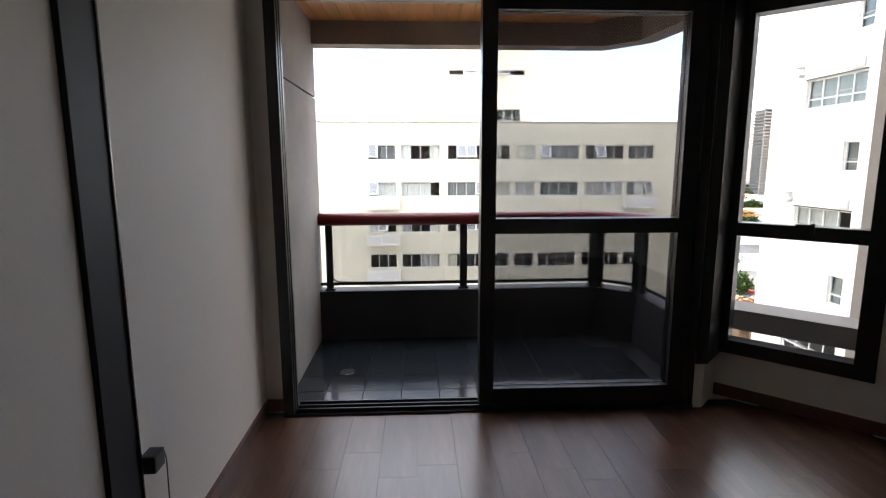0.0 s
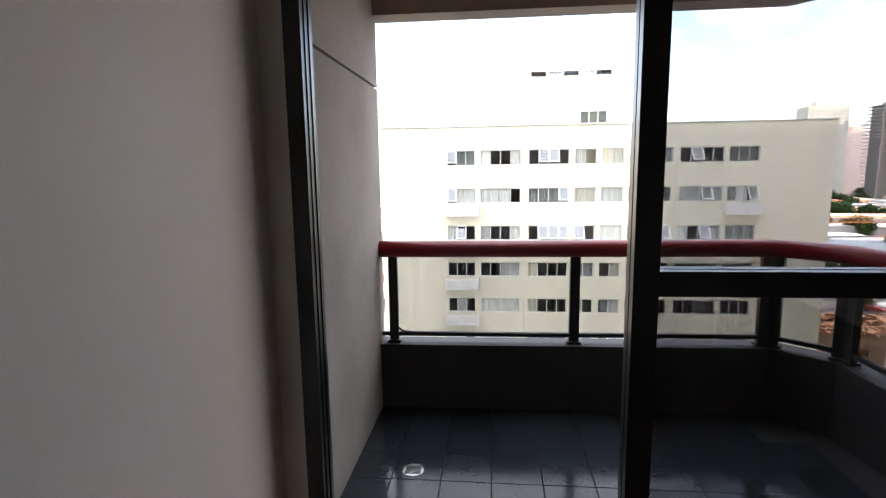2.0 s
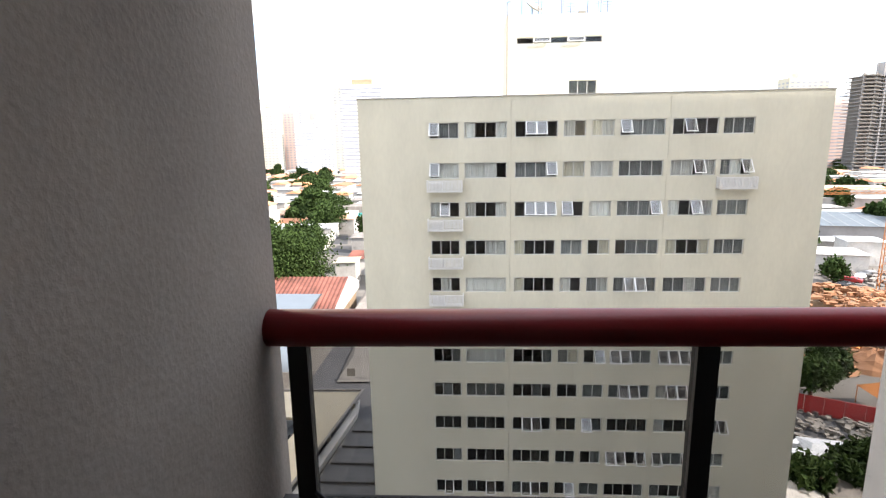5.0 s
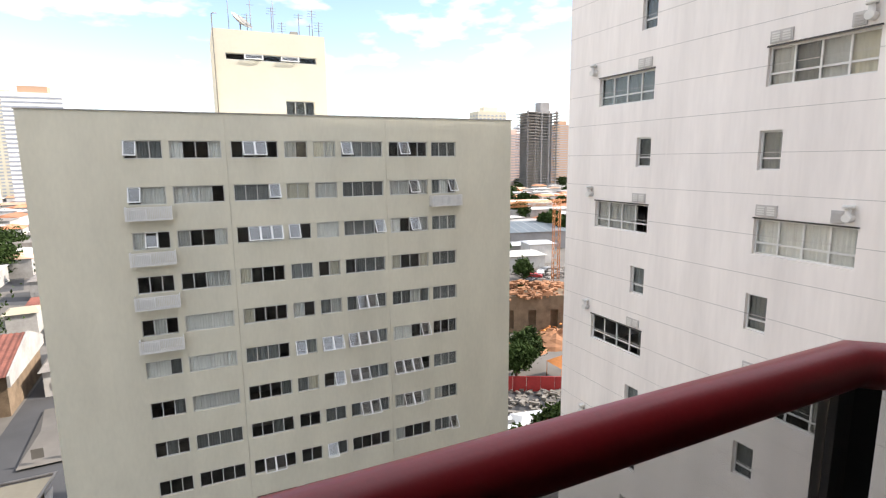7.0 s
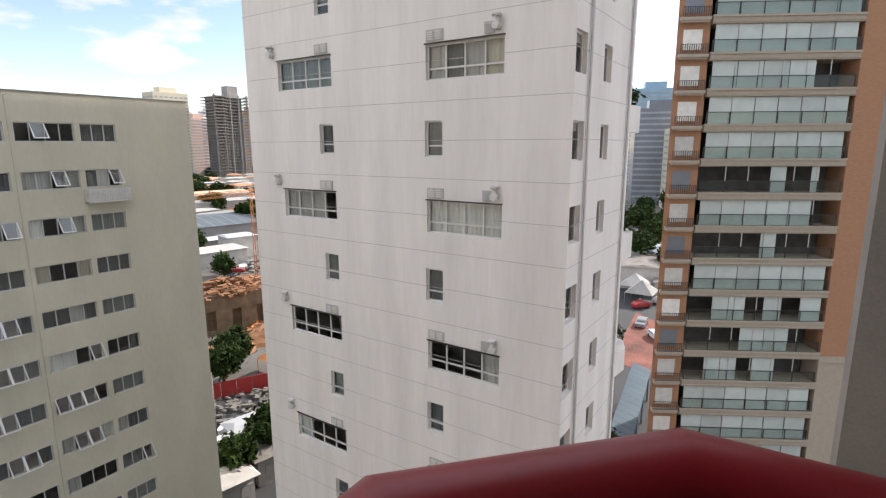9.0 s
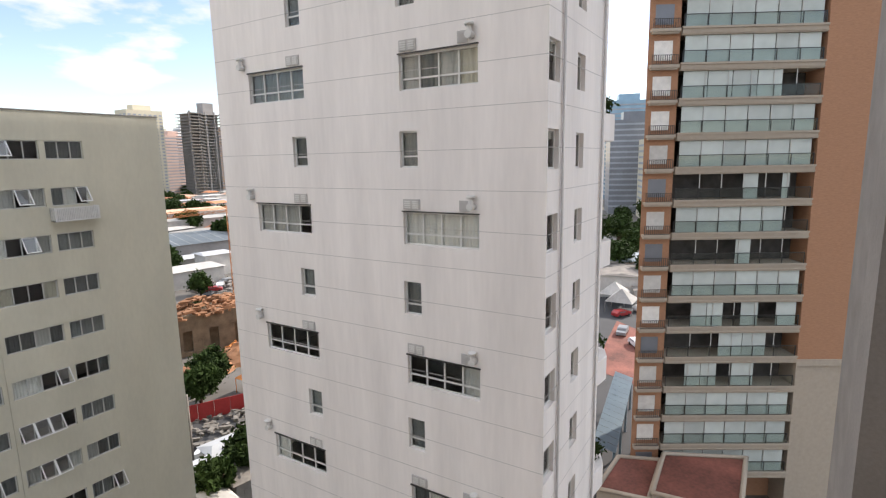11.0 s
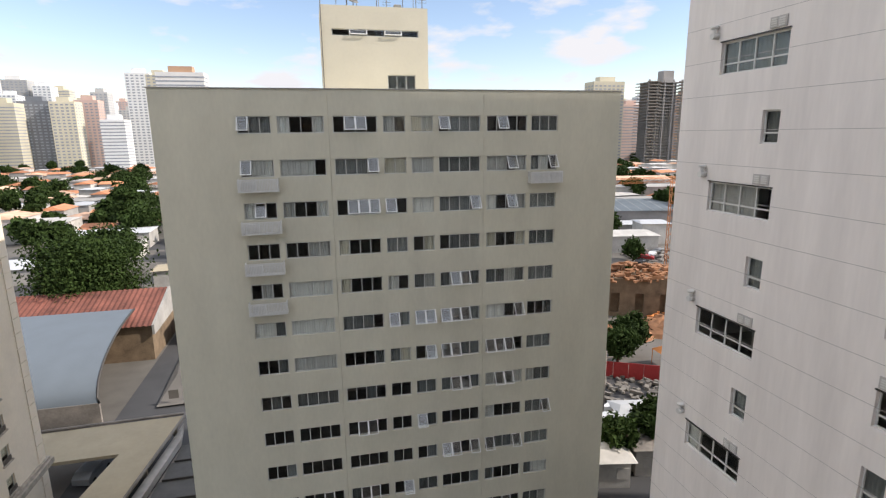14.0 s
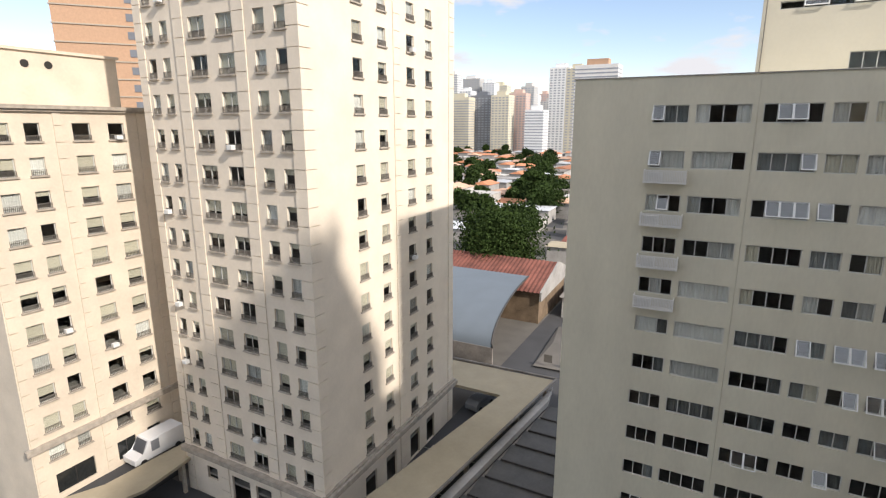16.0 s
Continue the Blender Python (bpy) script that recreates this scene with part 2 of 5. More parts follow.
    "plastic_black": mat("black plastic", (0.015, 0.015, 0.016), 0.4),
}
G = {
    "door": glass("tinted door glass", (0.80, 0.80, 0.81)),
    "smoked": glass("smoked railing glass", (0.71, 0.71, 0.71)),
    "bay": glass("clear window glass", (0.94, 0.955, 0.955)),
    "far": glass("window pane", (0.92, 0.935, 0.93), 0.02),
    "sash": glass("tilted reflective pane", (0.92, 0.935, 0.93), 0.05, 0.1),
    "balcony": glass("balcony pane", (0.88, 0.91, 0.90), 0.02),
}


# ---- building helpers ----
def box(bm, x0, x1, y0, y1, z0, z1, m=None):
    vs = [bm.verts.new(v) for v in ((x0, y0, z0), (x1, y0, z0), (x1, y1, z0), (x0, y1, z0), (x0, y0, z1), (x1, y0, z1), (x1, y1, z1), (x0, y1, z1))]
    if m is not None:
        for v in vs:
            v.co = m @ v.co
    for f in ((3, 2, 1, 0), (4, 5, 6, 7), (0, 1, 5, 4), (1, 2, 6, 5), (2, 3, 7, 6), (3, 0, 4, 7)):
        bm.faces.new([vs[i] for i in f])
    return vs


def prism(bm, outline, z0, z1):
    """An upright prism over a plan outline given anticlockwise."""
    lo, hi = ([bm.verts.new((x, y, z)) for x, y in outline] for z in (z0, z1))
    n = len(outline)
    bm.faces.new(hi)
    bm.faces.new(lo[::-1])
    for i in range(n):
        bm.faces.new((lo[i], lo[(i + 1) % n], hi[(i + 1) % n], hi[i]))


def tube(bm, points, r, sides=12, caps=True):
    """A round bar along a line of points, mitred at the bends."""
    pts = [Vector(p) for p in points]
    rings = []
    for i, p in enumerate(pts):
        a = (p - pts[i - 1]).normalized() if i else (pts[1] - p).normalized()
        b = (pts[i + 1] - p).normalized() if i < len(pts) - 1 else a
        t = (a + b).normalized()
        up = Vector((0, 0, 1)) if abs(t.z) < 0.9 else Vector((0, 1, 0))
        s = t.cross(up).normalized()
        u = s.cross(t).normalized()
        w = 1 / max(0.5, a.dot(t))
        rings.append([bm.verts.new(p + s * math.cos(q) * r * w + u * math.sin(q) * r) for q in (2 * math.pi * j / sides for j in range(sides))])
    for ra, rb in zip(rings, rings[1:]):
        for j in range(sides):
            f = bm.faces.new((ra[j], ra[(j + 1) % sides], rb[(j + 1) % sides], rb[j]))
            f.smooth = True
    if caps:
        bm.faces.new(rings[0])
        bm.faces.new(rings[-1][::-1])


def bevelled(bm, width, segments=1):
    bmesh.ops.bevel(bm, geom=bm.edges[:], offset=width, segments=segments, affect="EDGES", profile=0.7)
    return bm


def mesh_of(name, bm, material):
    bmesh.ops.recalc_face_normals(bm, faces=bm.faces[:])
    me = bpy.data.meshes.new(name)
    bm.to_mesh(me)
    bm.free()
    if material:
        me.materials.append(material)
    return me


def at_base(bm, base):
    for v in bm.verts:
        v.co -= base
    return bm


def whole(name, bm, material, label, category, kind="", group="", base=None):
    """A thing or a piece of the setting of one mesh, in world coordinates, with its origin at base."""
    base = Vector(base or (0, 0, 0))
    ob = new(name, mesh_of(name, at_base(bm, base), material))
    ob.location = base
    return tagged(ob, label, category, group, kind)


def root(name, base, label, category, kind="", group=""):
    ob = new(name)
    ob.location = base
    ob.empty_display_size = 0.2
    return tagged(ob, label, category, group, kind)


def part(name, bm, material, parent, label="", world=True):
    """One mesh under a thing or a part; with world its vertices are given in world coordinates."""
    if world:
        p, shift = parent, Vector((0, 0, 0))
        while p is not None:
            shift += p.location
            p = p.parent
        at_base(bm, shift)
    ob = new(name, mesh_of(name, bm, material))
    ob.parent = parent
    return tagged(ob, label)


def piece(name, me, parent, loc, rz=0.0, rx=0.0):
    ob = new(name, me)
    ob.parent = parent
    ob.location, ob.rotation_euler = loc, (rx, 0, rz)
    return ob


def facade(bm, o, u, length, z0, z1, openings, depth):
    """A wall face with real holes. o: foot point; u: direction along the wall, left to right as seen from outside; the reveals go depth inwards."""
    o, u = Vector((o[0], o[1], 0)), Vector((u[0], u[1], 0)).normalized()
    inn = Vector((-u.y, u.x, 0)) * depth
    us = sorted({0.0, length, *(round(q, 4) for a in openings for q in a[:2])})
    zs = sorted({z0, z1, *(round(q, 4) for a in openings for q in a[2:])})
    holes = [(round(a, 4), round(b, 4), round(c, 4), round(d, 4)) for a, b, c, d in openings]
    cache = {}

    def vert(a, z, d=0):
        key = (a, z, d)
        if key not in cache:
            cache[key] = bm.verts.new(o + u * a + Vector((0, 0, z)) + inn * d)
        return cache[key]
    by_row = {}
    for h in holes:
        for i, z in enumerate(zs[:-1]):
            if h[2] <= z < h[3]:
                by_row.setdefault(i, []).append(h)
    for i in range(len(zs) - 1):
        for j in range(len(us) - 1):
            c = (us[j] + us[j + 1]) / 2
            if not any(h[0] < c < h[1] for h in by_row.get(i, ())):
                bm.faces.new((vert(us[j], zs[i]), vert(us[j + 1], zs[i]), vert(us[j + 1], zs[i + 1]), vert(us[j], zs[i + 1])))
    for a, b, c, d in holes:
        fr = [vert(p, q) for p, q in ((a, c), (b, c), (b, d), (a, d))]
        bk = [bm.verts.new(o + u * p + Vector((0, 0, q)) + inn) for p, q in ((a, c), (b, c), (b, d), (a, d))]
        for i in range(4):
            k = (i + 1) % 4
            bm.faces.new((fr[i], fr[k], bk[k], bk[i]))


FRAMES, PANES, CLOTHS = {}, {}, {}


def frame_mesh(w, h, n, rail, material, t=0.06):
    key = (w, h, n, rail, material.name, t)
    if key not in FRAMES:
        bm = bmesh.new()
        xs = [0, t]
        for i in range(1, n):
            xs += [w * i / n - t / 2, w * i / n + t / 2]
        xs += [w - t, w]
        zs = [0, t] + ([rail - t / 2, rail + t / 2] if rail else []) + [h - t, h]
        vs = {(i, j, d): bm.verts.new((x, d * 0.06, z)) for i, x in enumerate(xs) for j, z in enumerate(zs) for d in (0, 1)}
        solid = lambda i, j: 0 <= i < len(xs) - 1 and 0 <= j < len(zs) - 1 and (i % 2 == 0 or j % 2 == 0)
        for i in range(len(xs) - 1):
            for j in range(len(zs) - 1):
                if not solid(i, j):
                    continue
                c = ((i, j), (i + 1, j), (i + 1, j + 1), (i, j + 1))
                for d in (0, 1):
                    bm.faces.new([vs[(*q, d)] for q in c])
                for (p, q), o in zip(zip(c, c[1:] + c[:1]), ((0, -1), (1, 0), (0, 1), (-1, 0))):
                    if not solid(i + o[0], j + o[1]):
                        bm.faces.new((vs[(*p, 0)], vs[(*q, 0)], vs[(*q, 1)], vs[(*p, 1)]))
        FRAMES[key] = mesh_of("window", bm, material)
    return FRAMES[key]


def pane_mesh(w, h, material):
    key = (round(w, 3), round(h, 3), material.name)
    if key not in PANES:
        bm = bmesh.new()
        box(bm, 0, w, 0, 0.006, 0, h)
        PANES[key] = mesh_of("pane", bm, material)
    return PANES[key]


def cloth_mesh(w, h, kind, material):
    key = (round(w, 2), round(h, 2), kind, material.name)
    if key not in CLOTHS:
        bm = bmesh.new()
        if kind == "blind":
            k = max(3, int(h / 0.12))
            for i in range(k):
                box(bm, 0, w, 0, 0.012, h * i / k + 0.006, h * (i + 1) / k)
        else:
            k = max(6, int(w / 0.05))
            ps = [(w * i / k, 0.03 * math.sin(i * 1.9) + 0.02 * math.sin(i * 0.7)) for i in range(k + 1)]
            rows = [[bm.verts.new((x, y + d, z)) for x, y in ps] for z in (0, h) for d in (0, 0.006)]
            for i in range(k):
                for a, b in ((0, 2), (1, 3)):
                    f = bm.faces.new((rows[a][i], rows[a][i + 1], rows[b][i + 1], rows[b][i]))
                    f.smooth = True
        CLOTHS[key] = mesh_of("curtain", bm, material)
    return CLOTHS[key]


def window(parent, loc, rz, w, h, n, material, rail=0.0, depth=0.1, cloth="", tilt=(), pane="far", cover=(0.0, 1.0), drop=1.0, panes=""):
    """A window in an opening: frame, panes one by one, and cloth or a shutter behind them. tilt: panes that stand open, hung from the top. panes: a letter for each pane."""
    tilt = tuple(i for i, q in enumerate(panes) if q == "t") or tilt
    shift = Matrix.Rotation(rz, 3, "Z") @ Vector((0, depth, 0))
    fr = piece("window", frame_mesh(w, h, n, rail, material), parent, Vector(loc) + shift, rz)
    t = 0.05
    for i in range(n):
        pw = w / n - t
        if i in tilt:
            sash = piece("sash", frame_mesh(round(w / n, 3), round(h - 0.04, 3), 1, 0, M["frame_white"]), fr, (w * i / n, -0.02, 0.02))
            sash.matrix_basis = Matrix.Translation((w * i / n, -0.02, h)) @ Matrix.Rotation(radians(-33), 4, "X") @ Matrix.Translation((0, -0.03, -h + 0.02))
            gl = piece("pane", pane_mesh(pw, h - 0.14, G["sash"]), fr, (0, 0, 0))
            gl.matrix_basis = Matrix.Translation((w * i / n, -0.02, h)) @ Matrix.Rotation(radians(-33), 4, "X") @ Matrix.Translation((t / 2, -0.005, -h + 0.07))
        else:
            piece("pane", pane_mesh(pw, h - 2 * t, G[pane]), fr, (w * i / n + t / 2, 0.03, t))
    i = 0
    while i < len(panes):
        j = i
        while j < len(panes) and panes[j] == panes[i]:
            j += 1
        if panes[i] in "cgb":
            m = {"c": M["curtain"], "g": M["net"], "b": M["shutter"]}[panes[i]]
            piece("curtain", cloth_mesh(w * (j - i) / n, h, "cloth", m), fr, (w * i / n, 0.12, 0))
        i = j
    if cloth:
        k = "blind" if cloth in ("blind", "shutter") else "cloth"
        m = M["shutter"] if cloth == "shutter" else M["curtain"]
        cw, ch = w * (cover[1] - cover[0]), h * drop
        piece("curtain" if k == "cloth" else "blind", cloth_mesh(cw, ch, k, m), fr, (w * cover[0], 0.12 if k == "cloth" else 0.075, h - ch))
    return fr


def rooms(bm, x0, x1, y0, y1, z0, z1, storey, first):
    """Floors and a core behind the windows of a building, coloured dark in place of unlit rooms."""
    ix, iy = min(3.5, (x1 - x0) * 0.3), min(3.5, (y1 - y0) * 0.3)
    box(bm, x0 + ix, x1 - ix, y0 + iy, y1 - iy, z0, z1 - 0.3)
    z = first
    while z > z0:
        box(bm, x0 + 0.25, x1 - 0.25, y0 + 0.25, y1 - 0.25, z - 0.1, z + 0.1)
        z -= storey


GROUND = -33.0

# ---- the room ----
bm = bmesh.new()
box(bm, -1.3, 3.4, -5.2, 0.10, -0.25, -0.012)
room_floor = whole("floor", bm, M["grout"], "brown laminate floor of the living room", "floor", "structure")
PLANKS = {}
y = -5.0
for col in range(24):
    x0 = -1.02 + col * 0.19
    if x0 > 3.2:
        break
    yy = -5.0 - random.random() * 0.9
    while yy < -0.03:
        a, b = max(yy, -5.0), min(yy + 1.2, -0.03)
        if x0 > 2.3:
            b = min(b, -0.62)
        if b - a > 0.05:
            key = round(b - a, 2)
            if key not in PLANKS:
                pb = bmesh.new()
                box(pb, 0.0006, 0.1894, 0.0006, key - 0.0006, -0.012, 0.0)
                PLANKS[key] = mesh_of("plank", pb, M["laminate"])
            piece("plank", PLANKS[key], room_floor, (x0, a, 0))
        yy += 1.2

bm = bmesh.new()
box(bm, -1.25, 3.4, -5.2, 0.0, 2.6, 2.8)
whole("ceiling", bm, M["white_ceiling"], "plain white painted ceiling", "ceiling", "structure")
bm = bmesh.new()
box(bm, -1.2, -0.97, -5.2, 0.06, -0.012, 2.6)
whole("wall_left", bm, M["white_wall"], "white painted wall beside the balcony door", "wall", "structure")
bm = bmesh.new()
box(bm, -1.2, 3.4, -5.2, -5.0, -0.012, 2.6)
whole("wall_back", bm, M["white_wall"], "white painted back wall", "wall", "structure")
bm = bmesh.new()
box(bm, 3.2, 3.4, -5.0, -0.6, -0.012, 2.6)
whole("wall_right", bm, M["white_wall"], "white painted side wall", "wall", "structure")
bm = bmesh.new()
box(bm, -1.2, -0.86, 0.06, 0.2, -0.25, 2.8)
box(bm, -0.86, 1.6, 0.0, 0.2, 2.42, 2.8)
prism(bm, [(1.6, 0.0), (1.66, 0.0), (1.84, 0.18), (1.84, 0.34), (1.6, 0.34)], -0.25, 2.8)
bm2 = bmesh.new()
prism(bm2, [(1.601, -0.012), (1.668, -0.012), (1.852, 0.172), (1.80, 0.2), (1.66, 0.03), (1.601, 0.03)], 0.27, 2.45)
whole("wall_front", bm, M["white_wall"], "white wall round the balcony door", "wall", "structure")

# the bay wall stands at 45 degrees, with its window
BU, BN = Vector((0.719, -0.695, 0)), Vector((-0.695, -0.719, 0))
BAY = Matrix(((BU.x, -BN.x, 0, 1.82), (BU.y, -BN.y, 0, 0.18), (0, 0, 1, 0), (0, 0, 0, 1)))
bm = bmesh.new()
box(bm, 0.0, 1.15, 0.0, 0.16, -0.25, 0.29, BAY)
box(bm, 0.0, 1.15, 0.0, 0.16, 2.42, 2.8, BAY)
box(bm, 0.80, 1.15, 0.0, 0.16, 0.29, 2.42, BAY)
box(bm, 2.55, 3.4, -0.6, -0.45, -0.25, 2.8)
whole("wall_bay", bm, M["white_wall"], "white angled wall under and beside the bay window", "wall", "structure")
bay_window = root("window_1", BAY @ Vector((0, 0, 0.29)), "tall black-framed bay window with a horizontal bar", "window", "structure")
bm = bmesh.new()
for a in ((-0.1, 0.075, 0.29, 2.42), (0.70, 0.80, 0.29, 2.42), (0.075, 0.70, 0.29, 0.375), (0.075, 0.70, 2.3, 2.42)):
    box(bm, a[0], a[1], -0.02, 0.09, a[2], a[3], BAY)
part("window_frame", bm, M["black_alu"], bay_window)
bm = bmesh.new()
box(bm, 0.075, 0.70, -0.015, 0.075, 1.03, 1.11, BAY)
part("crossbar", bm, M["black_alu"], bay_window)
bm = bmesh.new()
box(bm, 0.44, 0.46, -0.04, -0.015, 1.07, 1.13, BAY)
box(bm, 0.37, 0.46, -0.055, -0.04, 1.105, 1.125, BAY)
part("latch", bevelled(bm, 0.004), M["black_alu"], bay_window)
for z0, z1 in ((0.375, 1.03), (1.11, 2.3)):
    bm = bmesh.new()
    box(bm, 0.075, 0.70, 0.03, 0.036, z0, z1, BAY)
    p = part("pane", bm, G["bay"], bay_window)
    p.visible_shadow = False
bm = bmesh.new()
box(bm, -0.02, 0.95, 0.16, 0.42, 0.40, 0.53, BAY)
whole("window_ledge", bm, M["concrete_dark"], "grey concrete ledge outside the bay window", "ledge", "structure")


def skirting(name, m, length):
    b = bmesh.new()
    box(b, 0, length, -0.012, 0.0, 0.0, 0.065, m)
    box(b, 0, length, -0.008, 0.0, 0.065, 0.075, m)
    whole(name, b, M["skirting"], "brown wooden skirting board", "skirting", "structure")


skirting("baseboard_1", Matrix.Translation((-0.97, -1.30, 0)) @ Matrix.Rotation(radians(90), 4, "Z"), 1.32)
skirting("baseboard_2", Matrix.Translation((-0.97, 0.06, 0)), 0.11)
skirting("baseboard_3", BAY, 1.1)
skirting("baseboard_4", Matrix.Translation((-0.97, -5.0, 0)) @ Matrix.Rotation(radians(90), 4, "Z"), 3.5)

# black door post on the side wall
door_post = root("door_frame", (-0.97, -1.33, 0), "black painted door frame on the white side wall", "door frame", "structure")
bm = bmesh.new()
box(bm, -0.99, -0.955, -1.53, -1.35, 0.0, 2.6)
part("jamb", bevelled(bm, 0.006), M["black_paint"], door_post)
bm = bmesh.new()
tube(bm, [(-0.952, -1.365, 0.0), (-0.952, -1.365, 2.6)], 0.004, 8)
part("edge_strip", bm, M["chrome"], door_post, "bright metal edge strip")

charger = root("charger", (-0.97, -1.28, 0.48), "small black plug-in charger with a thin cable in a wall socket", "charger")
bm = bmesh.new()
box(bm, -0.969, -0.92, -1.345, -1.275, 0.47, 0.53)
part("body", bevelled(bm, 0.008, 2), M["plastic_black"], charger)
bm = bmesh.new()
tube(bm, [(-0.94, -1.277, 0.5), (-0.94, -1.24, 0.495), (-0.945, -1.22, 0.45), (-0.95, -1.215, 0.25), (-0.945, -1.20, 0.10), (-0.94, -1.22, 0.01)], 0.0025, 6)
part("cable", bm, M["plastic_black"], charger)

# ---- balcony door ----
door = root("door_1", (0.37, 0.05, 0), "black aluminium sliding balcony door with tinted glass, slid open", "sliding door", "structure")
bm = bmesh.new()
for i in range(3):
    box(bm, -0.86 + i * 0.012, -0.80 + i * 0.004, 0.0 + i * 0.032, 0.028 + i * 0.032, 0.0, 2.42)
box(bm, 1.545, 1.6, 0.0, 0.14, 0.0, 2.42)
box(bm, -0.86, 1.6, 0.001, 0.139, 2.34, 2.42)
part("door_frame", bm, M["black_alu"], door)
part("corner_cover", bm2, M["black_alu"], door)
bm = bmesh.new()
box(bm, -0.86, 1.6, -0.01, 0.15, -0.012, 0.008)
for yy in (0.02, 0.07, 0.12):
    box(bm, -0.79, 1.545, yy - 0.004, yy + 0.004, 0.008, 0.03)
part("threshold", bm, M["black_alu"], door)
for yy in (0.015, 0.07):
    bm = bmesh.new()
    x0, x1 = (0.295, 1.54)
    for a in ((x0, x0 + 0.085, 0.03, 2.34), (x1 - 0.095, x1, 0.03, 2.34), (x0 + 0.085, x1 - 0.095, 0.03, 0.13), (x0 + 0.085, x1 - 0.095, 1.065, 1.15), (x0 + 0.085, x1 - 0.095, 2.28, 2.34)):
        box(bm, a[0], a[1], yy, yy + 0.042, a[2], a[3])
    leaf = part("door_panel", bm, M["black_alu"], door)
    for z0, z1 in ((0.13, 1.065), (1.15, 2.28)):
        bm = bmesh.new()
        box(bm, x0 + 0.085, x1 - 0.095, yy + 0.018, yy + 0.024, z0, z1)
        p = part("pane", bm, G["door"], leaf, "tinted glass")
        p.visible_shadow = False

# ---- balcony ----
EDGE = [(-0.90, 1.5), (1.507, 1.55), (1.795, 1.292), (1.838, 0.36)]
INNER = [(-0.93, 1.44), (1.482, 1.49), (1.737, 1.262), (1.775, 0.36)]
OUTER = [(-0.93, 1.60), (1.55, 1.65), (1.895, 1.335), (1.94, 0.36)]
bm = bmesh.new()
prism(bm, [(-0.93, 0.2), (1.84, 0.2), *OUTER[::-1]], -0.25, -0.042)
balcony_floor = whole("balcony_floor", bm, M["grout"], "dark slate tiled balcony floor", "floor", "structure")
tb = bmesh.new()
box(tb, 0.002, 0.248, 0.002, 0.248, -0.045, -0.03)
TILE = mesh_of("tile", bevelled(tb, 0.0015), M["slate"])
for i in range(12):
    for j in range(6):
        x0, y0 = -0.93 + i * 0.25, 0.14 + j * 0.25
        if x0 + 0.25 < 1.80 - max(0, (y0 - 0.9)) * 0.25:
            if not (x0 > 1.2 and y0 > 1.1):
                piece("tile", TILE, balcony_floor, (x0, y0, 0.0005 * ((i * 7 + j * 3) % 3)))
bm = bmesh.new()
prism(bm, [INNER[0], INNER[1], INNER[2], INNER[3], OUTER[3], OUTER[2], OUTER[1], OUTER[0]], -0.25, 0.37)
prism(bm, [(INNER[0][0], 1.43), (1.478, 1.48), (1.727, 1.256), (1.765, 0.36), OUTER[3], OUTER[2], OUTER[1], OUTER[0]], 0.37, 0.395)
whole("balcony_curb", bm, M["curb"], "low dark concrete balcony curb", "parapet", "structure")
drain = root("floor_drain", (-0.58, 0.72, -0.03), "small round chrome floor drain in slate tiles", "drain")
bm = bmesh.new()
tube(bm, [(-0.58, 0.72, -0.0315), (-0.58, 0.72, -0.026)], 0.055, 20)
part("plate", bm, M["chrome"], drain)
bm = bmesh.new()
for i in range(-3, 4):
    box(bm, -0.58 - 0.04, -0.58 + 0.04, 0.72 + i * 0.011 - 0.002, 0.72 + i * 0.011 + 0.002, -0.0262, -0.0245)
part("grate", bm, M["black_paint"], drain)

rail = root("balcony_railing", (0.4, 1.5, 0.39), "balcony railing with thick dark red handrail and smoked glass", "railing")
bm = bmesh.new()
tube(bm, [(x, y, 1.0) for x, y in EDGE], 0.053, 28)
part("handrail", bm, M["red_rail"], rail, "thick dark red enamelled handrail")
bm = bmesh.new()
for (xa, ya), (xb, yb) in zip(EDGE, EDGE[1:]):
    d = Vector((xb - xa, yb - ya, 0))
    m = Matrix.Translation((xa, ya, 0)) @ Matrix.Rotation(math.atan2(d.y, d.x), 4, "Z")
    box(bm, 0.0, d.length, -0.012, 0.012, 0.435, 0.46, m)
part("lower_rail", bm, M["black_paint"], rail)


def post(x, y, w, turn):
    b = bmesh.new()
    m = Matrix.Translation((x, y, 0)) @ Matrix.Rotation(turn, 4, "Z")
    box(b, -w / 2, w / 2, -0.02, 0.02, 0.40, 0.96, m)
    box(b, -w / 2 - 0.012, w / 2 + 0.012, -0.032, 0.032, 0.395, 0.41, m)
    p = part("post", b, M["black_paint"], rail)
    for s in (-1, 1):
        c = bmesh.new()
        q = m @ Vector((s * w * 0.3, -0.026, 0))
        tube(c, [(q.x, q.y, 0.41), (q.x, q.y, 0.418)], 0.006, 8)
        part("bolt", c, M["chrome"], p)


for x, y, w, turn in ((-0.81, 1.502, 0.055, 0.02), (0.33, 1.526, 0.06, 0.02), (1.472, 1.549, 0.07, 0.02), (1.529, 1.530, 0.06, -0.73), (1.773, 1.312, 0.06, -0.73), (1.797, 1.257, 0.07, -1.525), (1.835, 0.42, 0.05, -1.525)):
    post(x, y, w, turn)
for (xa, ya), (xb, yb) in (((-0.78, 1.503), (0.30, 1.525)), ((0.36, 1.526), (1.437, 1.548)), ((1.551, 1.510), (1.751, 1.332)), ((1.799, 1.22), (1.833, 0.45))):
    d = Vector((xb - xa, yb - ya, 0))
    m = Matrix.Translation((xa, ya, 0)) @ Matrix.Rotation(math.atan2(d.y, d.x), 4, "Z")
    bm = bmesh.new()
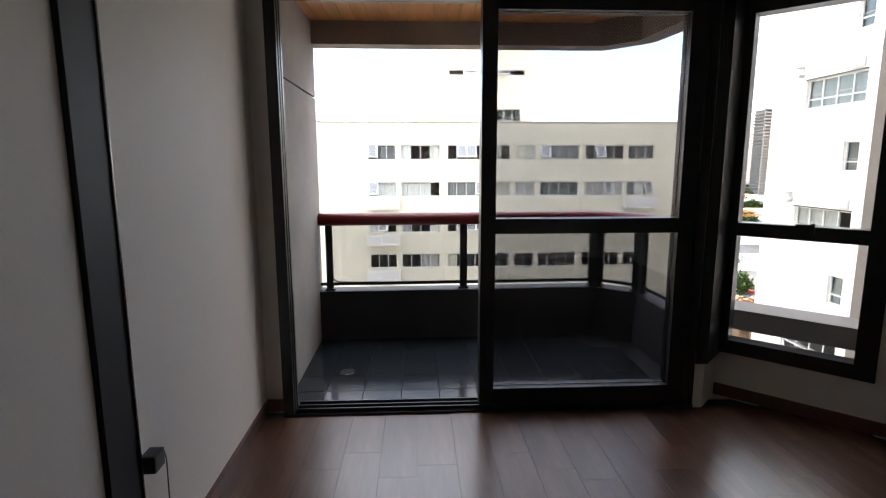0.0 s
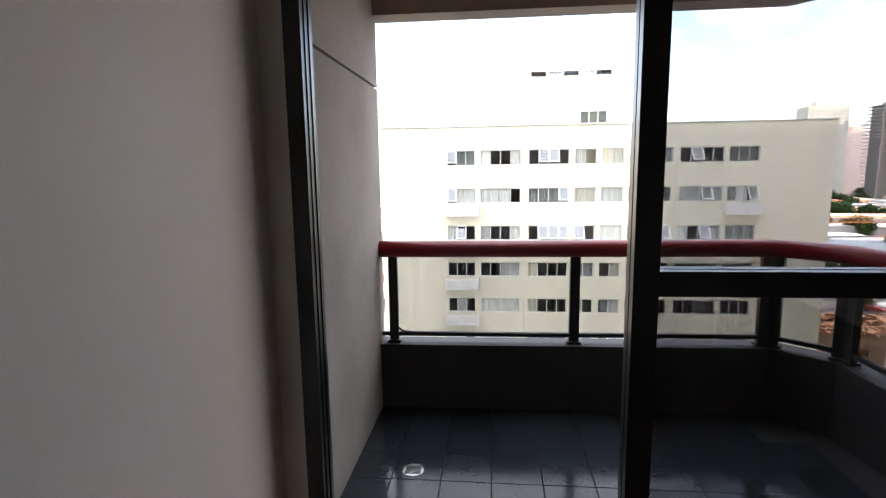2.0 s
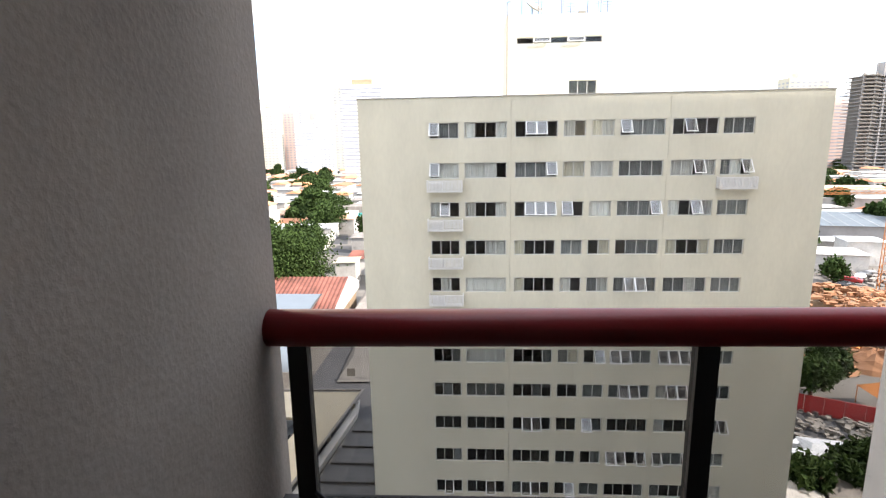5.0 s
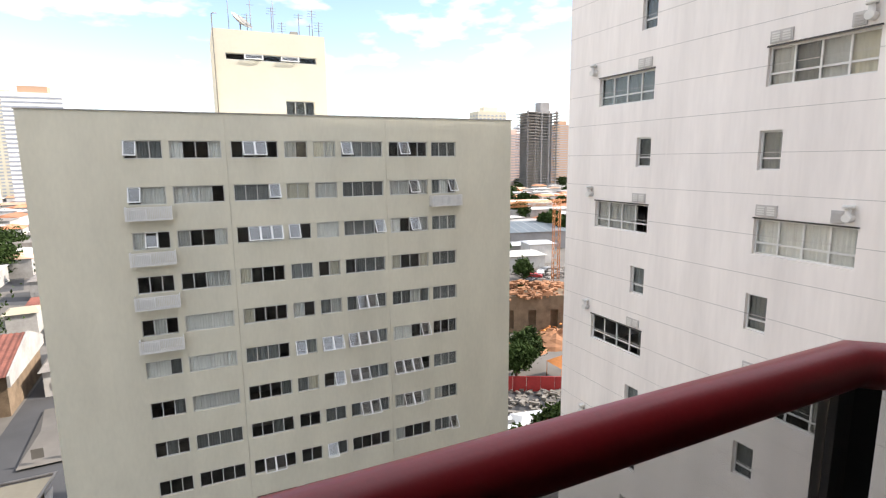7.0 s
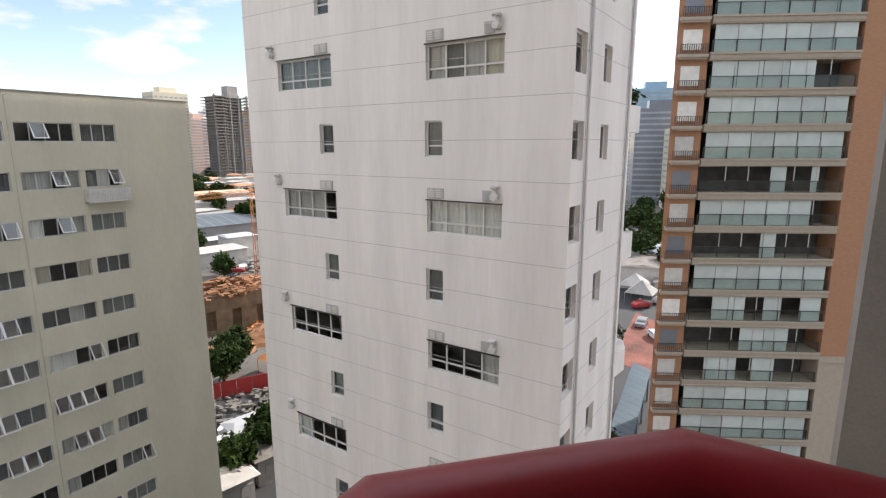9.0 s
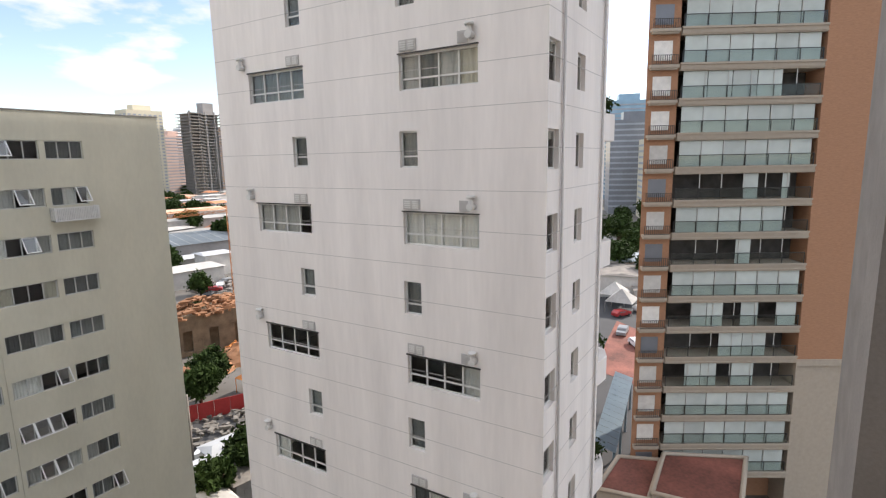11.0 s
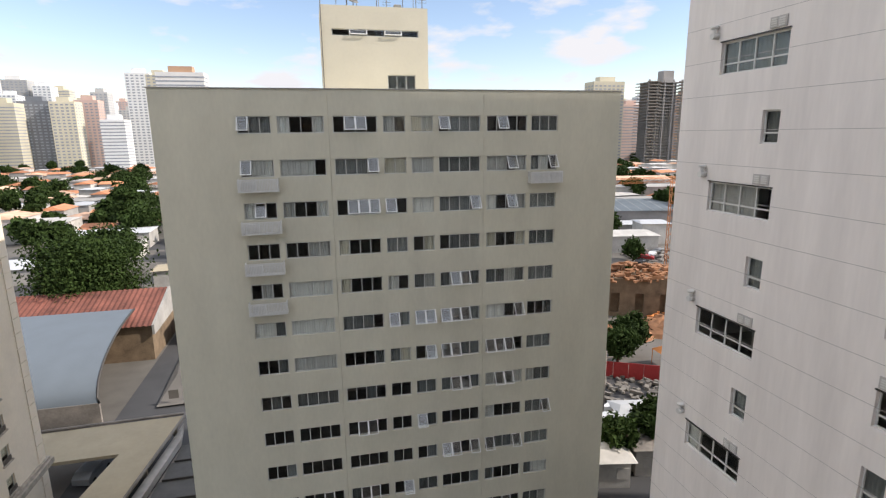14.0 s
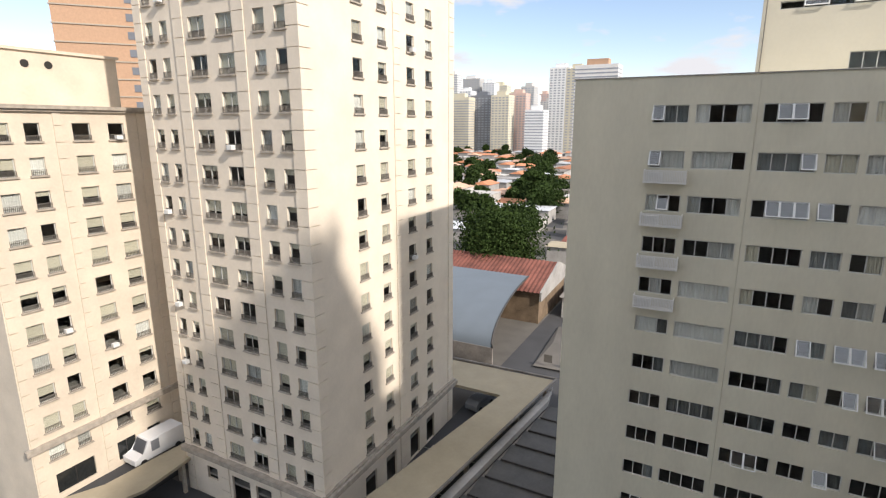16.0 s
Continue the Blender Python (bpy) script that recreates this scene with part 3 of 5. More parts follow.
    box(bm, 0, d.length, -0.003, 0.003, 0.46, 0.955, m)
    p = part("pane", bm, G["smoked"], rail, "smoked glass pane")
    p.visible_shadow = False
bm = bmesh.new()
tube(bm, [(-0.78, 1.47, 0.50), (-0.74, 1.46, 0.475), (-0.6, 1.462, 0.468), (-0.3, 1.470, 0.466), (0.30, 1.48, 0.466)], 0.006, 6)
whole("cable", bm, M["plastic_black"], "thin black cable lying along the lower rail", "cable", base=(-0.6, 1.462, 0.46))

bm = bmesh.new()
box(bm, -1.17, -0.89, 0.2, 1.565, GROUND, 1.985)
box(bm, -1.17, -0.89, 0.2, 1.565, 2.0, 30)
box(bm, -1.17, -0.91, 0.2, 1.545, 1.985, 2.0)
whole("wall_fin", bm, M["concrete_dark"], "rough grey concrete side wall of the balcony", "wall", "structure")
bm = bmesh.new()
B_IN = [(-0.93, 1.48), (1.45, 1.48), (1.67, 1.25), (1.765, 0.36)]
prism(bm, [*B_IN, OUTER[3], (1.82, 1.33), (1.53, 1.66), (-0.93, 1.66)], 2.40, 2.60)
whole("balcony_beam", bm, M["concrete_dark"], "dark concrete edge beam above the balcony", "beam", "structure")
bm = bmesh.new()
prism(bm, [(-0.93, 0.2), (1.84, 0.2), (1.905, 0.36), (1.82, 1.33), (1.53, 1.66), (-0.93, 1.66)], 2.60, 2.80)
x = -0.93
while x < 1.7:
    yb = 1.48 if x < 1.35 else 1.25
    box(bm, x + 0.002, min(x + 0.098, 1.74), 0.2, yb, 2.575, 2.60)
    x += 0.1
whole("balcony_ceiling", bm, M["pine"], "varnished pine board ceiling of the balcony", "ceiling", "structure")

# the rest of the own building, round the flat
own = root("own_building", (0, -6, GROUND), "tall grey concrete apartment building with the balcony", "building", "structure")
bm = bmesh.new()
box(bm, -12, -1.17, -14, 0.2, GROUND, 30)
part("wall", bm, M["concrete_dark"], own)
bm = bmesh.new()
box(bm, 3.4, 11, -14, 0.19, GROUND, 30)
part("wall", bm, M["concrete_dark"], own)
bm = bmesh.new()
box(bm, 3.4, 3.62, 0.19, 0.99, GROUND, 30)
part("wall_fin", bm, M["concrete_dark"], own)
bm = bmesh.new()
box(bm, -1.17, 3.4, -14, 0.19, 2.8, 30)
part("wall", bm, M["concrete_dark"], own)
bm = bmesh.new()
box(bm, -1.17, 3.4, -14, 0.19, GROUND, -0.25)
part("wall", bm, M["concrete_dark"], own)
bm = bmesh.new()
box(bm, -1.17, 3.4, -14, -5.2, -0.25, 2.8)
part("wall", bm, M["concrete_dark"], own)

# ---- ground ----
bm = bmesh.new()
for i in range(8):
    a, b = radians(45 * i), radians(45 * (i + 1))
    bm.faces.new([bm.verts.new((3500 * math.cos(q) * k, 3500 * math.sin(q) * k, GROUND)) for q, k in ((a, 0), (a, 1), (b, 1))])
bmesh.ops.remove_doubles(bm, verts=bm.verts[:], dist=0.01)
whole("ground", bm, M["ground"], "grey city ground with yards and dry soil", "ground", "structure")

# ---- olive beige slab block opposite ----
BX0, BX1, BY, BTOP, BST = -8.93, 23.89, 39.0, 4.57, 2.855
COLS = [(-3.81, -1.67, 3), (-1.28, 1.77, 4), (2.35, 5.35, 4), (5.75, 7.32, 2), (7.71, 9.30, 2), (9.69, 12.80, 4), (13.28, 16.39, 4), (16.71, 18.82, 3)]
slab_block = root("apartment_block", (7.5, 46, GROUND), "olive beige plastered apartment block with rows of windows", "building")
openings = []
for r in range(12):
    zt = 2.85 - BST * r
    for a, b, n in COLS:
        openings.append((a - BX0, b - BX0, zt - 1.13, zt))
bm = bmesh.new()
facade(bm, (BX0, BY), (1, 0), BX1 - BX0, GROUND, BTOP, openings, 0.2)
BY2 = 53.0
for q in (((BX1, BY), (BX1, BY2)), ((BX1, BY2), (BX0, BY2)), ((BX0, BY2), (BX0, BY))):
    bm.faces.new([bm.verts.new(v) for v in ((*q[0], GROUND), (*q[1], GROUND), (*q[1], BTOP), (*q[0], BTOP))])
bm.faces.new([bm.verts.new(v) for v in ((BX0, BY, BTOP - 0.3), (BX1, BY, BTOP - 0.3), (BX1, BY2, BTOP - 0.3), (BX0, BY2, BTOP - 0.3))])
part("wall", bm, M["b_wall"], slab_block)
bm = bmesh.new()
box(bm, BX0 - 0.06, BX1 + 0.06, BY - 0.06, BY + 0.18, BTOP, BTOP + 0.07)
box(bm, BX0 - 0.06, BX0 + 0.18, BY + 0.18, BY2, BTOP, BTOP + 0.07)
box(bm, BX1 - 0.18, BX1 + 0.06, BY + 0.18, BY2, BTOP, BTOP + 0.07)
part("coping", bm, M["b_cap"], slab_block, "grey metal coping")
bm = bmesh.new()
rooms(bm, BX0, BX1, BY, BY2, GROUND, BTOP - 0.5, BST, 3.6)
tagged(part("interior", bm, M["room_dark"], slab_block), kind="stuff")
rnd = random.Random(4)
# one letter a pane, row by row: d dark room, c pale curtain, g dim net curtain, b beige blind, t sash tilted open
SLAB_PANES = ("tgg cddc dttd cd bc tggg dtdd ggg", "tcc cccd gggt bb cc gggg cctc gct", "ctd cddc dttt td cc gggt cdtc ggg", "ddd ddcc bddd gg db dggg bddb ggg",
              "dcd cccc bddd cd gc gttg ggcg ggg", "ccg cccc gggd tg tt tttg ccdt ddg", "ddg cccc dddg gb dt ttgg tttd ggg", "dgd gggg ddgd dd gg gttg cttc cgg",
              "ddd dddd dttd dd tg dddd cddd ggt", "ddg dddd dddd dd dg ttdt tggt ggg", "dtd ddtd gttd dt gg dddg gddd gcc", "dgd ddcc dddg gd cd dgtd ddtd ggc")
slab_origin = slab_block.location
for r in range(12):
    zt = 2.85 - BST * r
    for c, (a, b, n) in enumerate(COLS):
        window(slab_block, Vector((a, BY, zt - 1.13)) - slab_origin, 0, round(b - a, 2), 1.13, n, M["frame_grey"], 0, 0.1, panes=SLAB_PANES[r].split()[c])
for r, c in ((1, 0), (2, 0), (3, 0), (4, 0), (1, 7)):
    a, b, n = COLS[c]
    zt = 2.85 - BST * r - 1.13
    bm = bmesh.new()
    x0, x1, z0, z1 = a - 0.2, b + 0.25, zt - 0.95, zt - 0.08
    box(bm, x0, x1, BY - 0.62, BY, z0, z0 + 0.06)
    p = part("condenser_ledge", bm, M["ac_white"], slab_block, "white slatted condenser ledge")
    bm = bmesh.new()
    box(bm, x0 + 0.3, x0 + 1.15, BY - 0.5, BY - 0.12, z0 + 0.06, z0 + 0.7)
    part("condenser", bevelled(bm, 0.03), M["frame_white"], p)
    gr = piece("grille", frame_mesh(round(x1 - x0, 2), 0.86, 26, 0, M["ac_white"], 0.07), p, Vector((x0, BY - 0.66, z0)) - slab_origin)
    for q in (x0, x1 - 0.06):
        gs = piece("side_grille", frame_mesh(0.6, 0.86, 7, 0, M["ac_white"], 0.06), p, Vector((q, BY, z0)) - slab_origin, radians(-90))
for x in (2.06, 13.04):
    bm = bmesh.new()
    tube(bm, [(x, BY - 0.012, GROUND), (x, BY - 0.012, BTOP - 0.25), (x + 0.5, BY - 0.012, BTOP - 0.22)], 0.012, 6)
    part("downpipe", bm, M["b_wall"], slab_block)
# roof house
PX0, PX1, PY, PTOP = 2.0, 10.25, 45.0, 11.17
bm = bmesh.new()
holes = [(0.8, 7.5, 9.0 , 9.5), (4.97, 7.2, 5.1, 6.17)]
facade(bm, (PX0, PY), (1, 0), PX1 - PX0, BTOP - 0.3, PTOP, holes, 0.2)
for q in (((PX1, PY), (PX1, 51)), ((PX1, 51), (PX0, 51)), ((PX0, 51), (PX0, PY))):
    bm.faces.new([bm.verts.new(v) for v in ((*q[0], BTOP - 0.3), (*q[1], BTOP - 0.3), (*q[1], PTOP), (*q[0], PTOP))])
bm.faces.new([bm.verts.new(v) for v in ((PX0, PY, PTOP), (PX1, PY, PTOP), (PX1, 51, PTOP), (PX0, 51, PTOP))])
roof_house = part("roof_house", bm, M["b_pent"], slab_block, "sunlit cream roof house")
bm = bmesh.new()
box(bm, PX0 + 0.5, PX1 - 0.5, PY + 1.2, 50, BTOP, PTOP - 0.3)
tagged(part("interior", bm, M["room_dark"], slab_block), kind="stuff")
window(slab_block, Vector((PX0 + 0.8, PY, 9.0)) - slab_origin, 0, 6.7, 0.5, 5, M["frame_grey"], 0, 0.1, tilt=(1, 3))
window(slab_block, Vector((PX0 + 4.97, PY, 5.1)) - slab_origin, 0, 2.23, 1.07, 3, M["frame_grey"], 0, 0.1)
bm = bmesh.new()
tube(bm, [(PX0 + 0.05, PY - 0.1, BTOP), (PX0 + 0.05, PY - 0.1, PTOP + 0.9), (PX0 + 0.15, PY - 0.1, PTOP + 1.0), (PX0 + 0.4, PY - 0.1, PTOP + 1.0)], 0.04, 8)
part("vent_pipe", bm, M["b_cap"], slab_block)
for x, h in ((3.3, 3.2), (4.9, 2.6), (6.6, 3.4), (9.4, 1.2)):
    bm = bmesh.new()
    tube(bm, [(x, PY + 1.5, PTOP), (x, PY + 1.5, PTOP + h)], 0.025, 6)
    box(bm, x - 0.25, x + 0.25, PY + 1.48, PY + 1.52, PTOP + h * 0.85, PTOP + h * 0.85 + 0.03)
    part("antenna", bm, M["b_cap"], slab_block)
bm = bmesh.new()
dish = Matrix.Translation((4.1, PY + 1.2, PTOP + 0.75)) @ Matrix.Rotation(radians(35), 4, "Y") @ Matrix.Rotation(radians(25), 4, "X")
rings = []
for i in range(6):
    q = 0.9 * i / 5
    rings.append([bm.verts.new(dish @ Vector((q * math.cos(j * math.pi / 10), q * math.sin(j * math.pi / 10), 0.28 * (i / 5) ** 2))) for j in range(20)])
for ra, rb in zip(rings, rings[1:]):
    for j in range(20):
        f = bm.faces.new((ra[j], ra[(j + 1) % 20], rb[(j + 1) % 20], rb[j]))
        f.smooth = True
tube(bm, [(4.1, PY + 1.2, PTOP), (4.1, PY + 1.2, PTOP + 0.75)], 0.05, 8)
part("satellite_dish", bm, M["b_cap"], slab_block, "grey satellite dish")
bm = bmesh.new()
box(bm, 7.7, 8.3, PY + 0.6, PY + 1.0, PTOP, PTOP + 0.35)
part("floodlight", bevelled(bm, 0.05), M["b_cap"], slab_block)

for k, (x, y, h) in enumerate(((4.6, 46.2, 1.5), (6.4, 46.0, 2.1), (7.3, 47.0, 1.3), (8.4, 45.6, 1.7), (9.6, 46.4, 2.3), (9.9, 45.4, 1.2))):
    mast = root("roof_antenna", (x, y, PTOP), "thin grey aerial mast on the roof house", "antenna", group="roof aerials")
    bm = bmesh.new()
    tube(bm, [(x, y, PTOP - 0.02), (x, y, PTOP + h)], 0.03, 6)
    part("mast", bm, M["fibre"], mast)
    for j in range(2 + k % 3):
        bm = bmesh.new()
        tube(bm, [(x - 0.35, y, PTOP + h - 0.12 - 0.2 * j), (x + 0.35, y, PTOP + h - 0.12 - 0.2 * j)], 0.014, 5)
        part("arm", bm, M["fibre"], mast)

# ---- off-white panel tower ----
AX, AY0, AY1, AX1, ATOP = 18.12, 7.55, 24.05, 25.0, 11.5
tower = root("panel_tower", (23, 15, GROUND), "off-white precast panel tower with scattered windows", "building")
side, front = [], []
wins = []
for k in range(-3, 6):
    zt = 5.2 - 5.8 * k
    if zt - 4 < GROUND or zt > ATOP:
        continue
    wins.append((21.76, 3.42, zt, 1.3, 4, 0.42, "w"))
    wins.append((13.38, 3.32, zt - 0.1, 1.28, 4, 0.42, "w"))
    wins.append((19.2, 0.84, zt - 2.85, 1.28, 1, 0.42, "s"))
    wins.append((13.45, 0.82, zt - 2.85, 1.36, 1, 0.42, "s"))
for yl, w, zt, h, n, rl, kd in wins:
    side.append((AY1 - yl, AY1 - yl + w, zt - h, zt))
fw = []
for k in range(-5, 13):
    zt = 5.05 - 2.84 * k
    if zt - 2 < GROUND or zt > ATOP - 1:
        continue
    fw += [(0.06, 1.05, zt, 1.32), (2.95, 0.92, zt - 0.05, 1.3)]
for a, w, zt, h in fw:
    front.append((a, a + w, zt - h, zt))
bm = bmesh.new()
facade(bm, (AX, AY1), (0, -1), AY1 - AY0, GROUND, ATOP, side, 0.22)
facade(bm, (AX, AY0), (1, 0), AX1 - AX, GROUND, ATOP, front, 0.24)
for q in (((AX1, AY0), (AX1, AY1)), ((AX1, AY1), (AX, AY1))):
    bm.faces.new([bm.verts.new(v) for v in ((*q[0], GROUND), (*q[1], GROUND), (*q[1], ATOP), (*q[0], ATOP))])
bm.faces.new([bm.verts.new(v) for v in ((AX, AY0, ATOP), (AX1, AY0, ATOP), (AX1, AY1, ATOP), (AX, AY1, ATOP))])
part("wall", bm, M["a_wall"], tower)
# unseen blocks added behind the tower to keep the sun off the slab block
bm = bmesh.new()
box(bm, 24.7, 34.7, 27.0, 31.0, GROUND, 28.2)
box(bm, 34.7, 65.0, 27.0, 31.0, GROUND, 23.3)
box(bm, 23.6, 26.0, 24.06, 27.0, GROUND, 11.0)
part("rear_wing", bm, M["a_wall"], tower)
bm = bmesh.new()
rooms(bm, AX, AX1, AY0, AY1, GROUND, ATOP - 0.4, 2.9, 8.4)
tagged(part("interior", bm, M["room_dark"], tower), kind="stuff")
to = tower.location
rnd = random.Random(9)
WIDE = ("gggg cgcb", "cccd cccc", "dddd dddc", "cddd gccd", "ccdd dgdd", "gddc cccd")
for yl, w, zt, h, n, rl, kd in wins:
    row = WIDE[round((5.2 - zt) / 5.8) % 6].split()[yl < 15] if kd == "w" else "g"
    window(tower, Vector((AX, yl, zt - h)) - to, radians(-90), w, h, n, M["frame_white"], rl, 0.14, panes=row)
    if kd == "w":
        bm = bmesh.new()
        yv, yf = (yl - w * 0.84, yl + 0.3) if yl > 15 else (yl - w * 0.13, yl - w * 0.93)
        box(bm, AX - 0.05, AX, yv - 0.38, yv + 0.38, zt + 0.1, zt + 0.5)
        vent = part("vent_grille", bm, M["a_joint"], tower, "grey twin vent grille")
        bm = bmesh.new()
        for q in (-0.18, 0.18):
            for j in range(4):
                box(bm, AX - 0.075, AX - 0.05, yv + q - 0.13, yv + q + 0.13, zt + 0.15 + 0.08 * j, zt + 0.2 + 0.08 * j)
        part("slats", bm, M["ac_white"], vent)
        bm = bmesh.new()
        tube(bm, [(AX, yf, zt + 0.3), (AX - 0.3, yf, zt + 0.3)], 0.13, 12)
        tube(bm, [(AX - 0.18, yf, zt + 0.25), (AX - 0.18, yf, zt + 0.62)], 0.09, 12)
        tube(bm, [(AX - 0.18, yf, zt + 0.6), (AX - 0.18, yf, zt + 0.7)], 0.16, 12)
        part("flue", bm, M["ac_white"], tower)
        if yl < 15:
            bm = bmesh.new()
            box(bm, AX - 0.05, AX, yf + 0.16, yf + 0.55, zt + 0.1, zt + 0.5)
            for j in range(4):
                box(bm, AX - 0.075, AX - 0.05, yf + 0.22, yf + 0.49, zt + 0.15 + 0.08 * j, zt + 0.2 + 0.08 * j)
            part("vent_grille", bm, M["a_joint"], tower, "grey vent grille")
        # dark strip in place of the deep shadow at the window head
        bm = bmesh.new()
        box(bm, AX - 0.06, AX - 0.002, yl - w - 0.03, yl + 0.03, zt + 0.0, zt + 0.05)
        part("hood", bm, M["frame_dark"], tower)
for a, w, zt, h in fw:
    window(tower, Vector((AX + a, AY0, zt - h)) - to, 0, w, h, 1, M["frame_white"], 0, 0.17, "blind" if rnd.random() < 0.4 else "", drop=0.25)
bm = bmesh.new()
z = ATOP - 1.2
while z > GROUND + 2:
    box(bm, AX - 0.004, AX + 0.01, AY0 - 0.004, AY1, z, z + 0.02)
    box(bm, AX - 0.004, AX1, AY0 - 0.004, AY0 + 0.01, z, z + 0.02)
    z -= 1.45
part("panel_joints", bm, M["a_joint"], tower)
for x in (AX + 1.32, AX + 6.2):
    bm = bmesh.new()
    tube(bm, [(x, AY0 - 0.08, GROUND), (x, AY0 - 0.08, ATOP - 0.2)], 0.05, 8)
    part("downpipe", bm, M["a_joint"], tower)
for k in range(0, 6):
    z = 3.1 - 5.65 * k
    bm = bmesh.new()
    outline = [(AX1 - 0.2, AY0 + 0.05), (AX1 + 1.2, AY0 - 0.1), (AX1 + 2.1, AY0 + 0.25), (AX1 + 2.4, AY0 + 0.9), (AX1 + 2.4, AY0 + 2.2), (AX1 - 0.2, AY0 + 2.2)]
    prism(bm, outline, z - 1.15, z)
    part("balcony", bm, M["a_wall"], tower, "rounded off-white planter balcony")


# ---- leaves ----
def leaves(count, centre, radius, size, seed, flat=0.8, clumps=40):
    """Many small folded leaves in uneven clumps."""
    g = np.random.default_rng(seed)
    c = g.normal(size=(clumps, 3))
    c /= np.linalg.norm(c, axis=1)[:, None]
    c *= (g.random(clumps) ** 0.4)[:, None] * np.array([radius, radius, radius * flat]) * 0.85
    which = g.integers(0, clumps, count)
    p = c[which] + g.normal(size=(count, 3)) * radius * 0.17
    a = g.normal(size=(count, 3))
    a /= np.linalg.norm(a, axis=1)[:, None]
    b = np.cross(a, g.normal(size=(count, 3)))
    b /= np.linalg.norm(b, axis=1)[:, None]
    s = size * (0.6 + 0.8 * g.random(count))[:, None]
    v = np.stack([p - a * s, p + b * s * 0.5 + np.cross(a, b) * s * 0.15, p + a * s, p - b * s * 0.5 + np.cross(a, b) * s * 0.15], 1).reshape(-1, 3) + np.array(centre)
    f = np.arange(count * 4).reshape(-1, 4)
    me = bpy.data.meshes.new("crown")
    me.from_pydata(v.tolist(), [], f.tolist())
    me.materials.append(M["leaf"])
    return me


def tree(x, y, h, r, seed, count=2500, size=0.35):
    count, size = int(count * 2.2), size * 1.15
    t = root("tree", (x, y, GROUND), "broad leafy green tree standing in a yard", "tree", group="trees")
    g = random.Random(seed)
    b = bmesh.new()
    for i in range(7):
        ang, rad = g.random() * 6.28, r * (0.25 + 0.5 * g.random())
        top = Vector((rad * math.cos(ang), rad * math.sin(ang), h - r * (0.5 + 0.6 * g.random())))
        mid = Vector((0, 0, (h - r) * 0.6)).lerp(top, 0.45) + Vector((0, 0, 0.3))
        tube(b, [(0, 0, (h - r) * 0.5), mid, top], 0.07 * r ** 0.5, 6)
    tube(b, [(0, 0, 0), (0.1, 0, (h - r) * 0.5), (0, 0.1, h - r * 0.9)], 0.16 * r ** 0.5, 8)
    part("trunk", b, M["bark"], t, world=False)
    crown = new("crown", leaves(count, (0, 0, h - r * 0.85), r, size, seed))
    crown.parent = t
    return t


for i, (x, y, h, r, n) in enumerate(((-41.5, 108, 19.0, 9.8, 11000), (-52, 150, 13, 6.5, 3500), (-58, 200, 12, 7, 2500), (-40, 190, 9, 5, 1800), (42, 66, 7.5, 2.6, 2500), (35, 47, 6.5, 2.6, 2500), (30, 46, 5.5, 1.9, 1500), (62, 95, 8, 3, 1500), (-66, 240, 12, 8, 2200), (-80, 270, 12, 8, 2200), (-34, 260, 11, 7, 1800), (-47, 320, 11, 8, 1800), (-100, 330, 12, 9, 1800), (-70, 380, 12, 9, 1500), (-120, 420, 12, 10, 1500), (95, 160, 9, 4, 1200), (120, 210, 9, 5, 1200))):
    tree(x, y, h, r, 20 + i, n, 0.3 if y < 120 else 0.5)

# ---- cream towers ----
CX, CY0, CY1, CX0, CTOP, CST = -25.5, 30.3, 53.7, -42.5, 32.0, 2.74
cream = root("cream_tower", (-34, 42, GROUND), "tall pale cream classical apartment tower", "building")
ch = []
RC = [(36.25, 37.45), (39.67, 40.87), (44.19, 45.5), (47.63, 48.8)]
LC = [(-41.2, 0.85, 1), (-39.5, 0.85, 1), (-36.2, 1.75, 2), (-33.2, 1.6, 2), (-29.5, 1.05, 1), (-27.5, 1.05, 1)]
nrow = 22
right_open, left_open = [], []
c_rows = [2.5 + CST * 10 - CST * k for k in range(nrow) if 2.5 + CST * 10 - CST * k > GROUND + 2.2]
for z in c_rows:
    for a, b in RC:
        right_open.append((a - CY0, b - CY0, z, z + 1.45))
    for x, w, n in LC:
        left_open.append((x - CX0, x - CX0 + w, z, z + 1.5))
for a, b in RC:
    right_open.append((a - CY0 - 0.3, b - CY0 + 0.3, GROUND + 0.05, -30.0))
for x, w, n in LC[1:]:
    left_open.append((x - CX0 - 0.2, x - CX0 + w + 0.3, GROUND + 0.05 if n == 2 else -31.0, -29.7))
bm = bmesh.new()
facade(bm, (CX, CY0), (0, 1), CY1 - CY0, GROUND, CTOP, right_open, 0.22)
facade(bm, (CX0, CY0), (1, 0), CX - CX0, GROUND, CTOP, left_open, 0.22)
for q in (((CX, CY1), (CX0, CY1)), ((CX0, CY1), (CX0, CY0))):
    bm.faces.new([bm.verts.new(v) for v in ((*q[0], GROUND), (*q[1], GROUND), (*q[1], CTOP), (*q[0], CTOP))])
bm.faces.new([bm.verts.new(v) for v in ((CX0, CY0, CTOP), (CX, CY0, CTOP), (CX, CY1, CTOP), (CX0, CY1, CTOP))])
part("wall", bm, M["c_wall"], cream)
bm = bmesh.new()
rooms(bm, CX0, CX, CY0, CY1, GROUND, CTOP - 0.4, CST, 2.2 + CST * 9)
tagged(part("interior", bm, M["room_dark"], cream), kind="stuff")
BALC = {}


def little_balcony(parent, loc, rz, w):
    """A stone sill with a low iron rail before a window."""
    key = round(w, 2)
    if key not in BALC:
        b = bmesh.new()
        box(b, -0.12, w + 0.12, -0.16, 0.0, -0.12, 0.0)
        s = mesh_of("sill", b, M["c_ledge"])
        b = bmesh.new()
        b.free()
